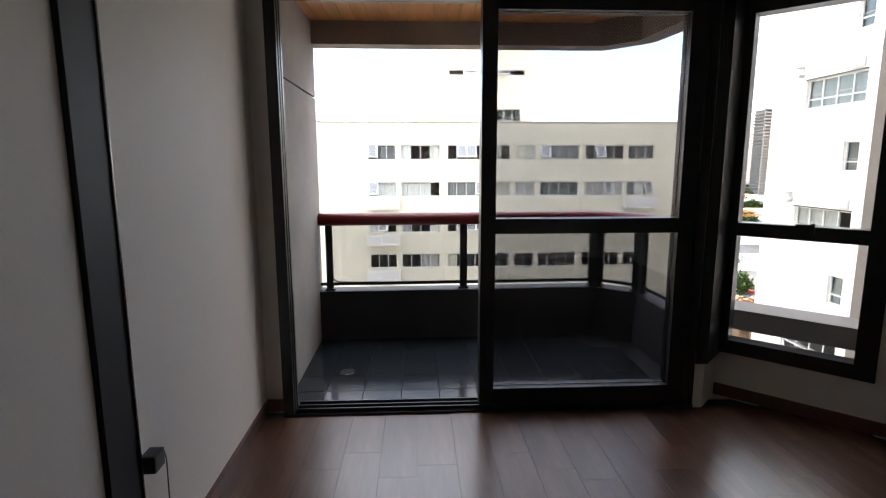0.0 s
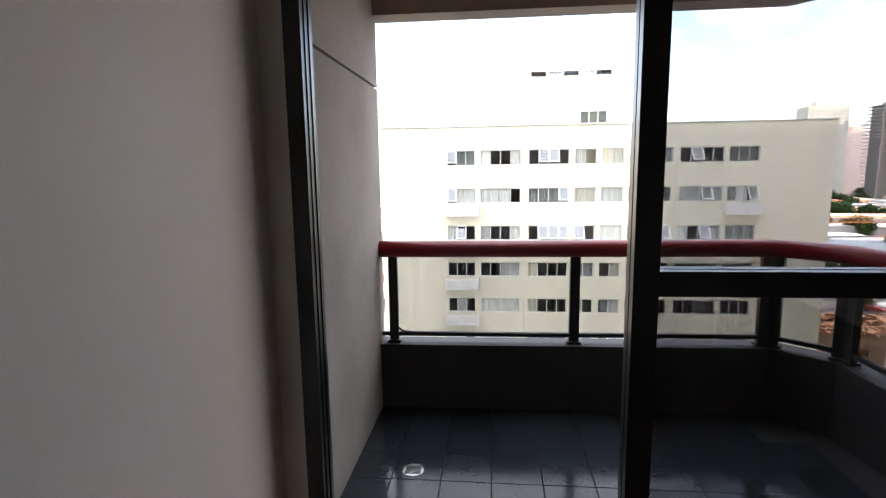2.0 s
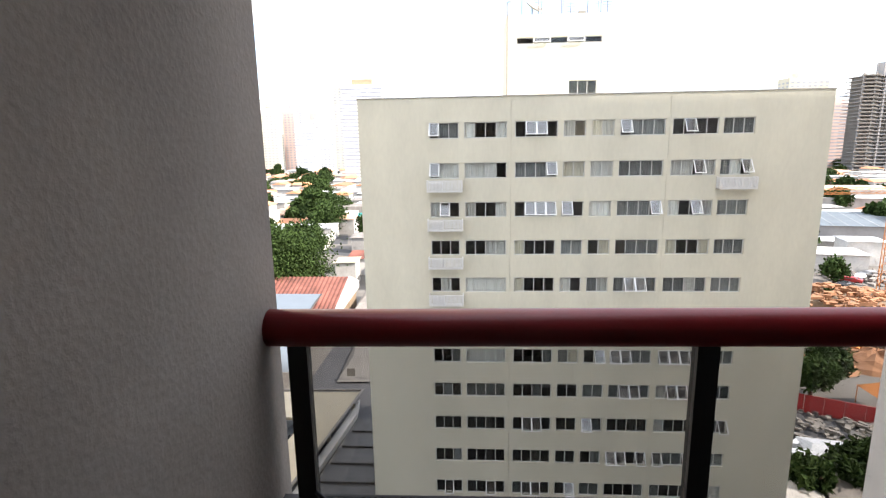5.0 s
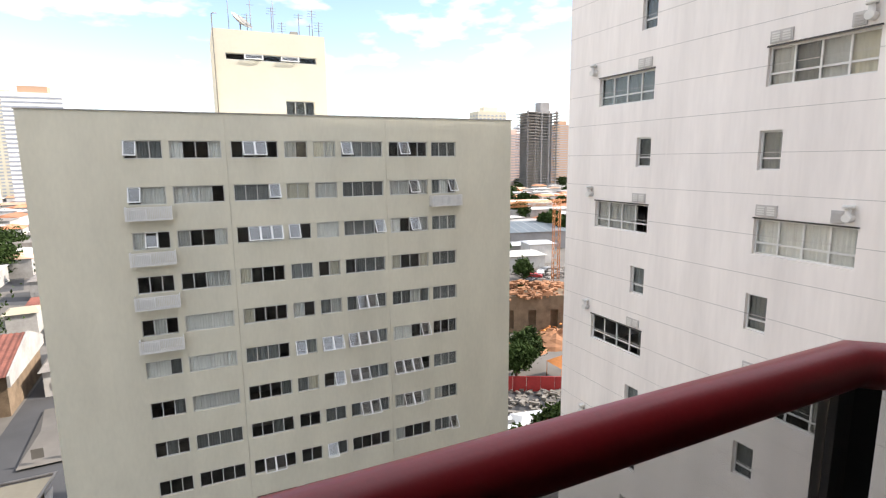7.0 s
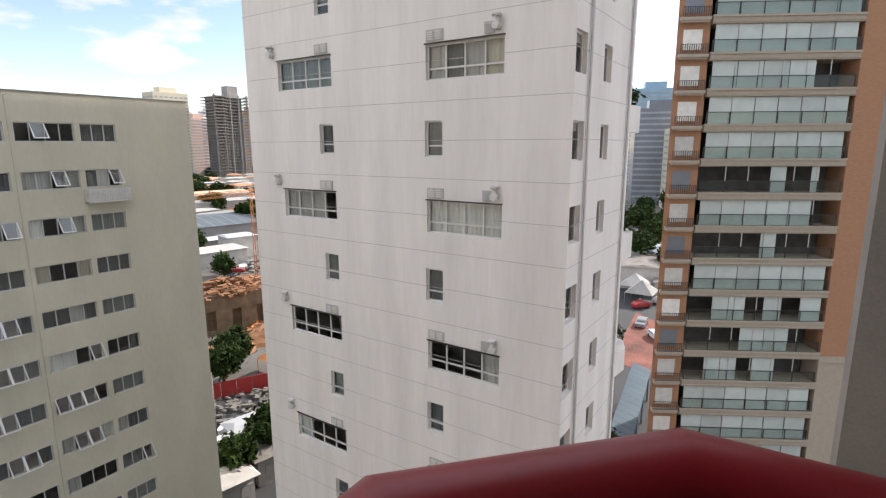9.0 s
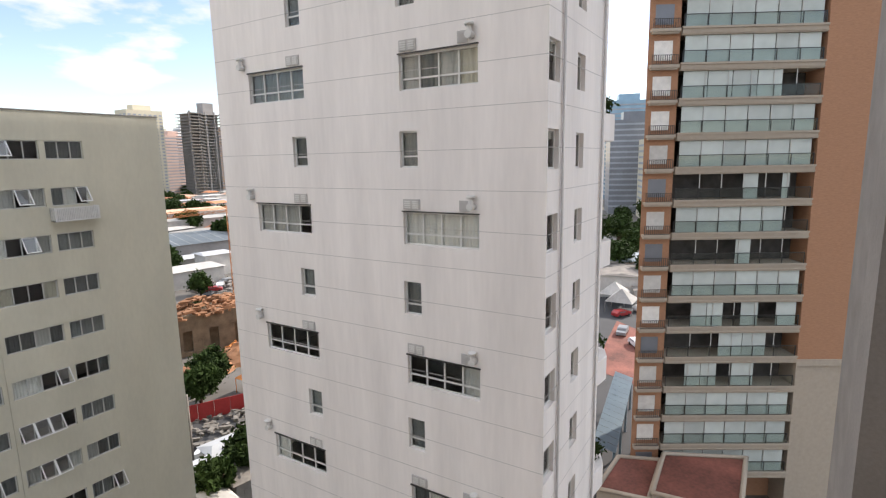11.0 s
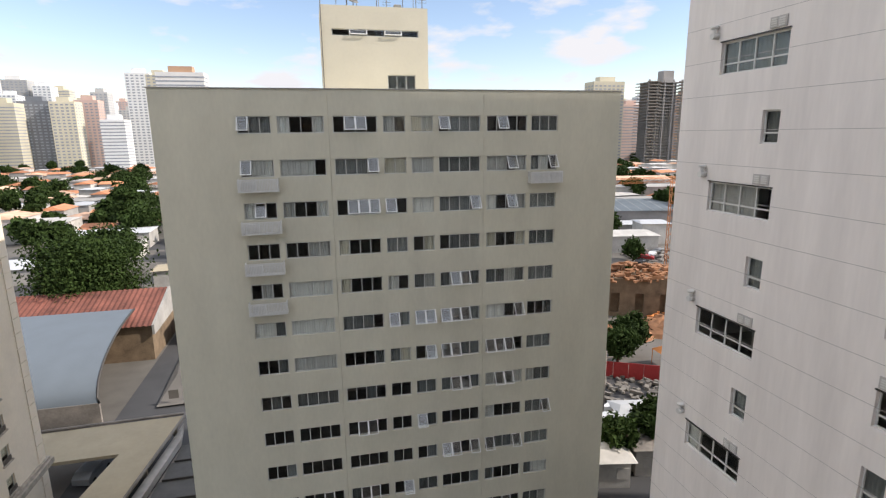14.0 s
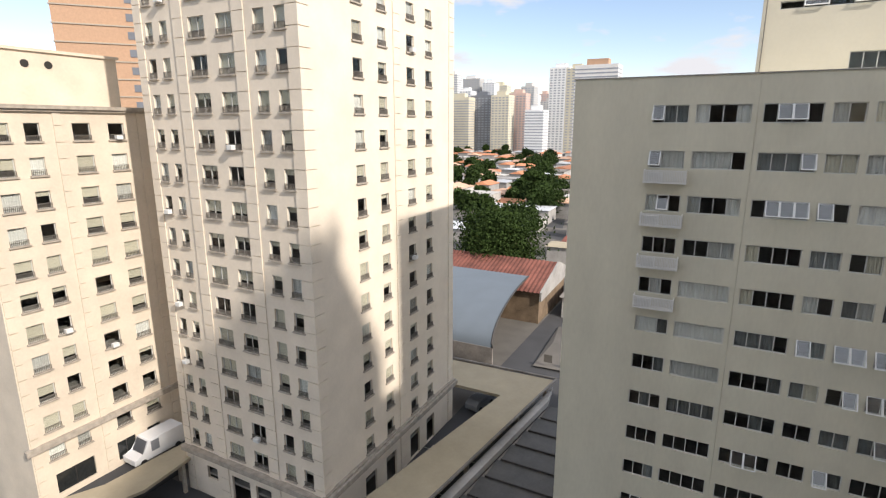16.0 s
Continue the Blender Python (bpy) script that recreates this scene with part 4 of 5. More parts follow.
        BALC[key] = (s, frame_mesh(w, 0.46, max(4, int(w / 0.13)), 0, M["c_rail"], 0.025))
    s, r = BALC[key]
    sill = piece("sill", s, parent, loc, rz)
    piece("railing", r, sill, (0, -0.07, 0))


co = cream.location
rnd = random.Random(17)


def cream_window(parent, loc, rz, w, h, n):
    k = rnd.random()
    cloth = "shutter" if k < 0.58 else ("cloth" if k < 0.78 else "")
    dr = 1.0 if k < 0.22 else (0.62 if k < 0.42 else 0.3) if cloth == "shutter" else 1.0
    window(parent, loc, rz, w, h, n, M["frame_grey"], 0, 0.15, cloth, drop=dr)
    little_balcony(parent, loc, rz, w)
    if k > 0.93:
        ac = piece("air_conditioner", AC_MESH, parent, Vector(loc) + Matrix.Rotation(rz, 3, "Z") @ Vector((w * 0.3, -0.17, 0.02)), rz)


ab = bmesh.new()
box(ab, 0.0, 0.55, -0.3, 0.1, 0.0, 0.36)
AC_MESH = mesh_of("air_conditioner", bevelled(ab, 0.02), M["frame_white"])
for z in c_rows:
    for a, b in RC:
        cream_window(cream, Vector((CX, a, z)) - co, radians(90), round(b - a, 2), 1.45, 1)
    for x, w, n in LC:
        cream_window(cream, Vector((x, CY0, z)) - co, 0, w, 1.5, n)
bm = bmesh.new()
for x in (-41.9, -37.3, -30.9, -25.9):
    z = GROUND
    while z < CTOP:
        box(bm, x - 0.55, x + 0.55 if x > -40 else x + 0.35, CY0 - 0.09, CY0, z + 0.03, min(z + CST / 2 - 0.03, CTOP))
        z += CST / 2
for yq in (30.9, 42.5, 53.0):
    z = GROUND
    while z < CTOP:
        box(bm, CX, CX + 0.09, yq - 0.55, yq + 0.55, z + 0.03, min(z + CST / 2 - 0.03, CTOP))
        z += CST / 2
tagged(part("rustication", bm, M["c_wall"], cream), kind="stuff")
bm = bmesh.new()
box(bm, CX, CX + 0.55, CY0 - 0.55, CY1 + 0.3, -28.6, -28.1)
box(bm, CX, CX + 0.3, CY0 - 0.3, CY1 + 0.2, -28.1, -27.9)
box(bm, CX0, CX, CY0 - 0.55, CY0, -28.6, -28.1)
part("cornice", bm, M["c_ledge"], cream, "stained stone cornice")

DX, DY0, DTOP, DST, DY1 = -47.5, 20.0, 3.15, 2.66, 34.0
wing = root("cream_wing", (-54, 27, GROUND), "pale cream lower wing beside the cream tower", "building")
DC = [(21.3, 1.3), (23.6, 1.1), (27.1, 1.45), (30.05, 1.4)]
dopen = []
d_rows = [0.36 - DST * k for k in range(11)]
SHOP = [(21.5, 3.2), (26.8, 1.8), (29.8, 1.4)]
for a, w in SHOP:
    dopen.append((a - DY0, a - DY0 + w, -29.6, -27.7))
for z in d_rows:
    for a, w in DC:
        dopen.append((a - DY0, a - DY0 + w, z, z + 1.42))
bm = bmesh.new()
facade(bm, (DX, DY0), (0, 1), DY1 - DY0, GROUND, DTOP, dopen, 0.22)
for q in (((DX, DY1), (-62, DY1)), ((-62, DY1), (-62, DY0)), ((-62, DY0), (DX, DY0))):
    bm.faces.new([bm.verts.new(v) for v in ((*q[0], GROUND), (*q[1], GROUND), (*q[1], DTOP), (*q[0], DTOP))])
bm.faces.new([bm.verts.new(v) for v in ((-62, DY0, DTOP - 0.2), (DX, DY0, DTOP - 0.2), (DX, DY1, DTOP - 0.2), (-62, DY1, DTOP - 0.2))])
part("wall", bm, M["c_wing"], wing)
bm = bmesh.new()
rooms(bm, -62, DX, DY0, DY1, GROUND, DTOP - 0.5, DST, 0.2)
tagged(part("interior", bm, M["room_dark"], wing), kind="stuff")
for z in d_rows:
    for a, w in DC:
        cream_window(wing, Vector((DX, a, z)) - wing.location, radians(90), w, 1.42, 1)
bm = bmesh.new()
box(bm, DX, DX + 0.45, DY0 - 0.45, DY1, DTOP - 0.3, DTOP)
box(bm, DX, DX + 0.25, DY0 - 0.25, DY1, DTOP - 0.5, DTOP - 0.3)
part("cornice", bm, M["c_ledge"], wing)
bm = bmesh.new()
box(bm, DX, DX + 0.4, DY0 - 0.4, DY1, -24.9, -24.4)
part("string_course", bm, M["c_ledge"], wing, "stained stone ledge")
for a, w in SHOP:
    bm = bmesh.new()
    box(bm, DX - 0.2, DX - 0.15, a, a + w, -29.6, -27.7)
    p = part("shop_window", bm, M["tower_dark_glass"], wing, "dark shop window")
    for q in range(1, max(2, int(w / 1.2))):
        bm = bmesh.new()
        box(bm, DX - 0.15, DX - 0.1, a + q * w / max(2, int(w / 1.2)) - 0.03, a + q * w / max(2, int(w / 1.2)) + 0.03, -29.6, -27.7)
        part("mullion", bm, M["frame_dark"], p)
bm = bmesh.new()
box(bm, -51.4, -48.0, 21.5, 21.56, DTOP - 0.2, DTOP + 0.8)
part("roof_rail", bm, M["c_rail"], wing)
bm = bmesh.new()
for yq in (20.4, 26.0, 33.0):
    z = GROUND
    while z < DTOP - 1:
        box(bm, DX, DX + 0.08, yq - 0.3, yq + 0.3, z + 0.03, z + DST / 2 - 0.03)
        z += DST / 2
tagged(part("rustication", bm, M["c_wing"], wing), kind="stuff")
bm = bmesh.new()
box(bm, -61, -51.5, 21, 34, DTOP - 0.2, 7.6)
box(bm, -61.2, -51.3, 20.8, 34.2, 7.6, 7.85)
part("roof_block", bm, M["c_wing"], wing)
for yq in (26.3, 28.1):
    bm = bmesh.new()
    tube(bm, [(-51.55, yq, 6.6), (-51.45, yq, 6.6)], 0.32, 16)
    part("round_vent", bm, M["frame_dark"], wing)

# ---- brick balcony tower ----
OB = Vector((52.385, 8.44, 0))
OU = Vector((0.5, -0.866, 0)).normalized()
OM = Matrix(((OU.x, -OU.y, 0, OB.x), (OU.y, OU.x, 0, OB.y), (0, 0, 1, 0), (0, 0, 0, 1)))
brick_tower = root("brick_tower", (60, 8, GROUND), "orange brick apartment tower with glazed balconies", "building")
bm = bmesh.new()
plan = [OM @ Vector(p) for p in ((-3.0, 0, 0), (-0.35, 0, 0), (-0.35, 2.2, 0), (11.7, 2.2, 0), (11.7, 12, 0), (2.5, 12, 0))]
prism(bm, [(p.x, p.y) for p in plan], GROUND, 44)
part("wall", bm, M["o_brick"], brick_tower)
bm = bmesh.new()
box(bm, 11.7, 20.0, -0.3, 12.0, -17.8, 44, OM)
part("wall", bm, M["o_brick"], brick_tower)
bm = bmesh.new()
box(bm, 11.7, 16.0, -0.3, 12.0, GROUND, -17.8, OM)
box(bm, 11.6, 16.1, -0.45, 12.0, -18.1, -17.5, OM)
part("plinth", bm, M["o_slab"], brick_tower, "beige stone base")
rnd = random.Random(3)
# stretches of each balcony front that have their blinds down
BLINDS = {2: ((0.0, 0.74),), 5: ((0.5, 0.62), (0.8, 0.86)), 6: ((0.0, 0.83),), 7: ((0.48, 0.6),), 9: ((0.16, 0.42), (0.56, 0.7), (0.84, 1.0)), 10: ((0.4, 0.78),), 11: ((0.14, 0.4), (0.52, 0.7)), -3: ((0.3, 1.0),)}
for k in range(-12, 15):
    z = 11.8 - 2.9 * k
    bm = bmesh.new()
    box(bm, -0.3, 11.65, -0.35, 2.2, z - 0.62, z, OM)
    box(bm, -0.35, 11.68, -0.45, -0.2, z - 0.12, z + 0.05, OM)
    box(bm, -0.35, 11.68, -0.42, -0.2, z - 0.5, z - 0.42, OM)
    part("balcony_slab", bm, M["o_slab"], brick_tower)
    bm = bmesh.new()
    rl = new("railing", frame_mesh(11.7, 1.05, 6, 0, M["frame_dark"]))
    rl.parent = brick_tower
    rl.matrix_basis = Matrix.Translation(-brick_tower.location) @ OM @ Matrix.Translation((-0.2, -0.32, z))
    bm = bmesh.new()
    box(bm, -0.15, 11.5, -0.285, -0.275, z + 0.03, z + 1.0, OM)
    part("pane", bm, G["balcony"], brick_tower)
    # near-black back wall: the shade deep in the loggia is put into its colour
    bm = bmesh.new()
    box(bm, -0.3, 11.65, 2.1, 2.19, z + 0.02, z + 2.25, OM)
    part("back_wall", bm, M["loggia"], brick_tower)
    for q0, q1 in BLINDS.get(k, ((0.0, 1.0),)):
        n = max(1, round((q1 - q0) * 6))
        for i in range(n):
            bm = bmesh.new()
            a, c = (q0 + (q1 - q0) * i / n) * 11.3, (q0 + (q1 - q0) * (i + 1) / n) * 11.3
            box(bm, a + 0.03, c - 0.03, -0.16, -0.13, z + 0.06, z + 2.25, OM)
            part("blind", bm, M["blind"], brick_tower, "pale roller blind behind balcony glazing")
    for i in range(1, 6):
        bm = bmesh.new()
        box(bm, 11.4 * i / 6 - 0.03, 11.4 * i / 6 + 0.03, -0.24, -0.18, z + 1.05, z + 2.28, OM)
        part("mullion", bm, M["frame_grey"], brick_tower)
    bm = bmesh.new()
    box(bm, -2.5, -0.95, -0.03, 0.05, z + 0.3, z + 1.9, OM)
    w = part("window", bm, M["curtain"] if rnd.random() < 0.7 else M["tower_glass"], brick_tower)
    bm = bmesh.new()
    box(bm, -2.9, -0.5, -0.55, 0.0, z - 0.35, z - 0.1, OM)
    box(bm, -2.8, -0.6, -0.45, 0.0, z - 0.5, z - 0.35, OM)
    part("sill", bm, M["o_slab"], brick_tower)
    bm = bmesh.new()
    rl = new("railing", frame_mesh(2.2, 0.8, 12, 0, M["frame_dark"], 0.035))
    rl.parent = brick_tower
    rl.matrix_basis = Matrix.Translation(-brick_tower.location) @ OM @ Matrix.Translation((-2.8, -0.5, z - 0.1))


# ---- far towers ----
def far_tower(x, y, w, d, top, wall, label, bands="v", turn=0.0, storey=3.2):
    t = root("far_tower", (x, y, GROUND), label, "building", group="skyline")
    h = top - GROUND
    m = Matrix.Rotation(turn, 4, "Z")
    b = bmesh.new()
    box(b, -w / 2, w / 2, 0, d, 0, h, m)
    part("wall", b, wall, t, world=False)
    b = bmesh.new()
    box(b, -w / 4, w / 4, d * 0.2, d * 0.7, h, h + 5, m)
    part("roof_house", b, M["tower_brown"] if w == 36 else wall, t, world=False)
    b = bmesh.new()
    z = 4.0
    cols = max(3, int(w / 4.5))
    while z < h - 2:
        if bands == "h":
            box(b, -w / 2 - 0.1, w / 2 + 0.1, -0.15, d * 0.9, z, z + storey * 0.34, m)
        else:
            for i in range(cols):
                q = -w / 2 + w * (i + 0.25) / cols
                box(b, q, q + w / cols * 0.56, -0.15, 0.3, z, z + storey * 0.45, m)
            for i in range(3):
                q = d * (i + 0.25) / 3
                box(b, w / 2 - 0.2, w / 2 + 0.15, q, q + d / 6, z, z + storey * 0.45, m)
                box(b, -w / 2 - 0.15, -w / 2 + 0.2, q, q + d / 6, z, z + storey * 0.45, m)
        z += storey
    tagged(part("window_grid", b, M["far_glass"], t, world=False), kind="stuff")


# the skyline beyond the low houses: side over distance, top, width, distance, wall, bands
for s, top, w, y, mt, bands in ((-0.52, 60, 26, 760, "tower_pale", "v"), (-0.505, 76, 26, 740, "tower_pale", "h"), (-0.535, 27, 28, 600, "tower_pale", "v"), (-0.485, 37, 30, 640, "tower_cream", "h"), (-0.435, 40, 30, 660, "tower_glass", "v"), (-0.46, 74, 34, 800, "tower_pale", "v"), (-0.40, 64, 30, 820, "tower_cream", "h"), (-0.395, 39, 24, 650, "tower_cream", "v"), (-0.36, 43, 24, 690, "tower_pink", "v"), (-0.28, 74, 26, 700, "tower_white", "v"), (-0.325, 19, 22, 600, "tower_white", "h"), (-0.214, 52, 36, 480, "tower_pale", "h"), (-0.25, 66, 22, 640, "tower_cream", "v"), (-0.34, 58, 20, 780, "tower_pale", "v"), (-0.42, 66, 20, 790, "tower_white", "v"), (-0.47, 50, 18, 720, "tower_white", "v"), (0.55, 40, 18, 640, "tower_pale", "v"), (0.60, 52, 20, 760, "tower_cream", "v"), (-0.57, 50, 40, 900, "tower_pale", "h"), (-0.66, 40, 40, 800, "tower_pale", "v"), (-0.28, 34, 24, 840, "tower_pale", "h"), (0.575, 53, 35, 520, "tower_cream", "v"), (0.63, 32, 24, 560, "tower_pink", "h"), (0.645, 34, 16, 600, "tower_pale", "h"), (0.76, 50, 30, 640, "tower_brown", "h"), (0.83, 52, 30, 640, "tower_brown", "v")):
    far_tower(s * y, y, w, 20, top, M[mt], {"tower_pale": "pale grey", "tower_cream": "cream", "tower_pink": "pale pink", "tower_white": "white", "tower_glass": "dark glazed", "tower_brown": "brown banded"}[mt] + " high-rise tower on the skyline", bands)
for x, y, top, w, mt in ((330, 70, 22, 30, "tower_glass"), (420, 95, 42, 30, "tower_blue"), (300, 52, 10, 14, "tower_cream"), (480, 120, 40, 40, "tower_pale")):
    far_tower(x, y, w, 25, top, M[mt], "office tower far down the street", "h", radians(-70))
banded = root("banded_tower", (-92, 57, GROUND), "tall orange-brown tower with thin pale bands behind the wing", "building")
m = Matrix.Translation((-92, 57, 0)) @ Matrix.Rotation(radians(50), 4, "Z")
bm = bmesh.new()
box(bm, -6, 6, 0, 11, GROUND, 40, m)
part("wall", bm, M["tower_brown"], banded)
for k in range(26):
    bm = bmesh.new()
    z = GROUND + 2.8 * (k + 1)
    box(bm, -6.15, 6.15, -0.15, 11.1, z, z + 0.22, m)
    part("band", bm, M["o_slab"], banded)
    bm = bmesh.new()
    box(bm, 4.4, 5.6, -0.08, 0.1, z + 0.9, z + 2.1, m)
    part("window", bm, M["tower_glass"], banded)

rnd = random.Random(8)
for i in range(44):
    y = rnd.uniform(760, 1050)
    s = -0.66 + 0.46 * i / 34 if i < 34 else 0.52 + 0.34 * (i - 34) / 10
    far_tower(s * y, y, rnd.uniform(18, 32), 20, rnd.uniform(18, 62), M[rnd.choice(("tower_pale", "tower_pale", "tower_white", "tower_cream", "tower_pink", "tower_glass"))], "distant high-rise tower in the haze of the skyline", rnd.choice("vvh"))

# unfinished tower
bare = root("unfinished_tower", (352, 500, GROUND), "dark unfinished concrete tower with bare floors", "building")
bm = bmesh.new()
for k in range(28):
    z = GROUND + 3.1 * k
    box(bm, 332, 372, 500, 525, z, z + 0.5)
    for x in (333, 343, 351, 361, 371):
        box(bm, x - 0.7, x + 0.7, 500.6, 502, z + 0.5, z + 3.1)
box(bm, 336, 368, 506, 522, GROUND, GROUND + 85)
box(bm, 352, 364, 506, 516, GROUND + 85, GROUND + 96)
tagged(part("frame", bm, M["tower_dark"], bare), kind="stuff")
bm = bmesh.new()
for k in range(28):
    z = GROUND + 3.1 * k
    box(bm, 330 + (k % 3), 345, 498.5, 500, z + 0.5, z + 1.4)
    box(bm, 366, 374 - (k % 2), 498.5, 500, z + 0.5, z + 1.4)
tagged(part("parapet", bm, M["fibre"], bare), kind="stuff")


# ---- low houses ----
def house(x, y, w, d, h, turn, roof, walls):
    t = root("house", (x, y, GROUND), "small rendered house with a " + ("clay tile" if roof.startswith("tile") else "sheet") + " roof", "house", group="low houses")
    t.rotation_euler = (0, 0, turn)
    b = bmesh.new()
    box(b, -w / 2, w / 2, -d / 2, d / 2, 0, h)
    for i in range(max(2, int(w / 3))):
        q = -w / 2 + (i + 0.3) * w / max(2, int(w / 3))
        box(b, q, q + 1.2, -d / 2 - 0.08, -d / 2, 1.0, 2.2)
    part("wall", b, M[walls], t, world=False)
    b = bmesh.new()
    e, r = 0.5, (1.5 if roof.startswith("tile") else 0.5)
    v = [b.verts.new(p) for p in ((-w / 2 - e, -d / 2 - e, h), (w / 2 + e, -d / 2 - e, h), (w / 2 + e, d / 2 + e, h), (-w / 2 - e, d / 2 + e, h), (-w / 2 + e, 0, h + r), (w / 2 - e, 0, h + r))]
    for f in ((0, 1, 5, 4), (2, 3, 4, 5), (1, 2, 5), (3, 0, 4), (3, 2, 1, 0)):
        b.faces.new([v[i] for i in f])
    part("roof", b, M[roof], t, world=False)
    return t


rnd = random.Random(33)


def spread(s0, s1, y0, y1, step):
    """Houses over a wedge of the town, in rough rows."""
    y = y0
    while y < y1:
        x = s0 * y
        while x < s1 * y:
            big = rnd.random() < 0.18
            w, d = (rnd.uniform(16, 26), rnd.uniform(12, 18)) if big else (rnd.uniform(7, 13), rnd.uniform(8, 12))
            roof = rnd.choice(("tile_orange", "tile_orange", "tile_pale", "fibre", "house_white", "house_white", "steel_pale"))
            house(x + rnd.uniform(-2, 2), y + rnd.uniform(-3, 3), w, d, rnd.uniform(3.2, 7.5), rnd.choice((0.0, 0.05, 1.57, 1.5)) + rnd.uniform(-0.06, 0.06), roof, "house_white")
            x += w + rnd.uniform(1, 5)
        y += step * (1 + (y - y0) / 600)


spread(-0.56, -0.20, 205, 620, 19)
spread(0.50, 0.85, 205, 470, 20)
for i in range(130):
    y = rnd.uniform(170, 640)
    s = rnd.uniform(-0.56, -0.22) if i % 3 else rnd.uniform(0.54, 0.84)
    if abs(s + 0.245) < 0.04:
        continue
    tree(s * y, y, rnd.uniform(8, 13), rnd.uniform(4, 8) if y > 300 else rnd.uniform(3, 5), 100 + i, 900, 0.8)

# streets
bm = bmesh.new()
# last outline is widened: its dark asphalt stands in for shade on the ground
for q in (((-70, 100), (-62, 100), (-66, 330), (-76, 330)), ((-58, 168), (-20, 150), (-18, 158), (-60, 178)), ((-52, 180), (-46, 180), (-150, 640), (-165, 640)), ((20, 30), (34, 42), (60, 66), (20, 66)), ((-25.4, 18), (-9.2, 18), (-9.2, 120), (-25.4, 120)), ((-45.2, 8), (-25.45, 8), (-25.45, 30.2), (-45.2, 30.2)), ((28, 2), (112, 2), (160, 34), (118, 40), (60, 29), (28, 26))):
    bm.faces.new([bm.verts.new((x, y, GROUND + 0.02)) for x, y in q])
whole("road", bm, M["asphalt"], "dark asphalt streets and parking yards, one widened in place of shade", "road", "structure")

# ---- yards beside the cream tower ----
canopy = root("canopy", (-20, 45, GROUND), "sand-coloured flat parking canopy on posts", "canopy")
bm = bmesh.new()
prism(bm, [(-24.2, 30), (-19.4, 30), (-15.3, 61.8), (-30.5, 61.3), (-30.5, 55.1), (-19.9, 55.2)], -29.8, -29.45)
part("roof", bm, M["canopy"], canopy)
bm = bmesh.new()
tube(bm, [(-19.25, 30, -29.3), (-15.1, 62.0, -29.3), (-30.5, 61.5, -29.3)], 0.16, 6)
part("gutter", bm, M["fibre"], canopy)
for x, y in ((-23.5, 33), (-20.2, 33), (-22.2, 43), (-18.6, 43), (-20.4, 53), (-17.0, 53), (-16.2, 61), (-29.8, 60.5), (-29.8, 56)):
    bm = bmesh.new()
    box(bm, x - 0.2, x + 0.2, y - 0.2, y + 0.2, GROUND, -29.8)
    part("post", bm, M["c_ledge"], canopy)
bm = bmesh.new()
prism(bm, [(-47.45, 12.0), (-45.25, 12.0), (-45.25, 33.9), (-47.45, 33.9)], GROUND + 0.01, -30.1)
whole("driveway", bm, M["asphalt"], "raised asphalt driveway along the cream wing", "driveway", "structure")
canopy2 = root("canopy", (-42, 26, GROUND), "sand-coloured flat canopy beside the cream wing", "canopy")
bm = bmesh.new()
prism(bm, [(-47.0, 20.5), (-43.0, 20.5), (-41.4, 25.2), (-41.9, 30.2), (-44.6, 31.6), (-45.2, 24.0)], -29.8, -29.5)
part("roof", bm, M["canopy"], canopy2)
for x, y in ((-46, 21), (-43.2, 21), (-42.2, 29.5), (-44.2, 30.5)):
    bm = bmesh.new()
    box(bm, x - 0.15, x + 0.15, y - 0.15, y + 0.15, GROUND, -29.8)
    part("post", bm, M["c_ledge"], canopy2)
bm = bmesh.new()
for y in (34.5, 40.5, 46.5):
    for i in range(7):
        box(bm, -25.4, -16, y + 0.0, y + 0.12, GROUND + 0.04, GROUND + 0.06)
whole("parking_lines", bm, M["house_white"], "white painted parking lines", "road marking", "structure")

pergola = root("skylight_roof", (-13, 47, GROUND), "dark glazed lean-to roof in panels with steel ribs", "roof")
bm = bmesh.new()
prism(bm, [(-17.6, 36), (-9.3, 36), (-9.3, 58), (-14.8, 58)], -32.0, -31.0)
part("base", bm, M["fibre"], pergola)
for i in range(7):
    y0 = 36.2 + i * 3.1
    bm = bmesh.new()
    x0 = -17.2 + (y0 - 36) * 0.127
    box(bm, x0, -9.5, y0 + 0.06, y0 + 3.0, -30.98, -30.9)
    part("panel", bm, M["pergola"], pergola)
    bm = bmesh.new()
    box(bm, x0, -9.5, y0 - 0.08, y0 + 0.05, -30.98, -30.7)
    part("rib", bm, M["iron"], pergola)
bm = bmesh.new()
prism(bm, [(-18.6, 36), (-17.7, 36), (-14.9, 58), (-15.4, 61.5), (-15.8, 58)], -31.0, -30.3)
part("edge_wall", bm, M["house_white"], pergola, "white edge wall")

arch_roof = root("arched_roof", (-38, 76, GROUND), "pale blue-grey curved membrane roof over a court", "roof")
bm = bmesh.new()
rows = []
for i in range(13):
    a = radians(90) * i / 12
    y, z = 90.0 - 21.0 * math.cos(a * 0.98), -30.2 + 5.6 * math.sin(a)
    rows.append([bm.verts.new((x + (i / 12) * (-1.5 if x > -30 else 0), y, z)) for x in (-56, -46, -36, -26.6)])
for ra, rb in zip(rows, rows[1:]):
    for j in range(3):
        f = bm.faces.new((ra[j], ra[j + 1], rb[j + 1], rb[j]))
        f.smooth = True
part("membrane", bm, M["arch"], arch_roof)
bm = bmesh.new()
tube(bm, [(-26.6 - 1.5 * i / 12, 90.0 - 21.0 * math.cos(radians(88.2) * i / 12), -30.25 + 5.6 * math.sin(radians(90) * i / 12)) for i in range(13)], 0.15, 6)
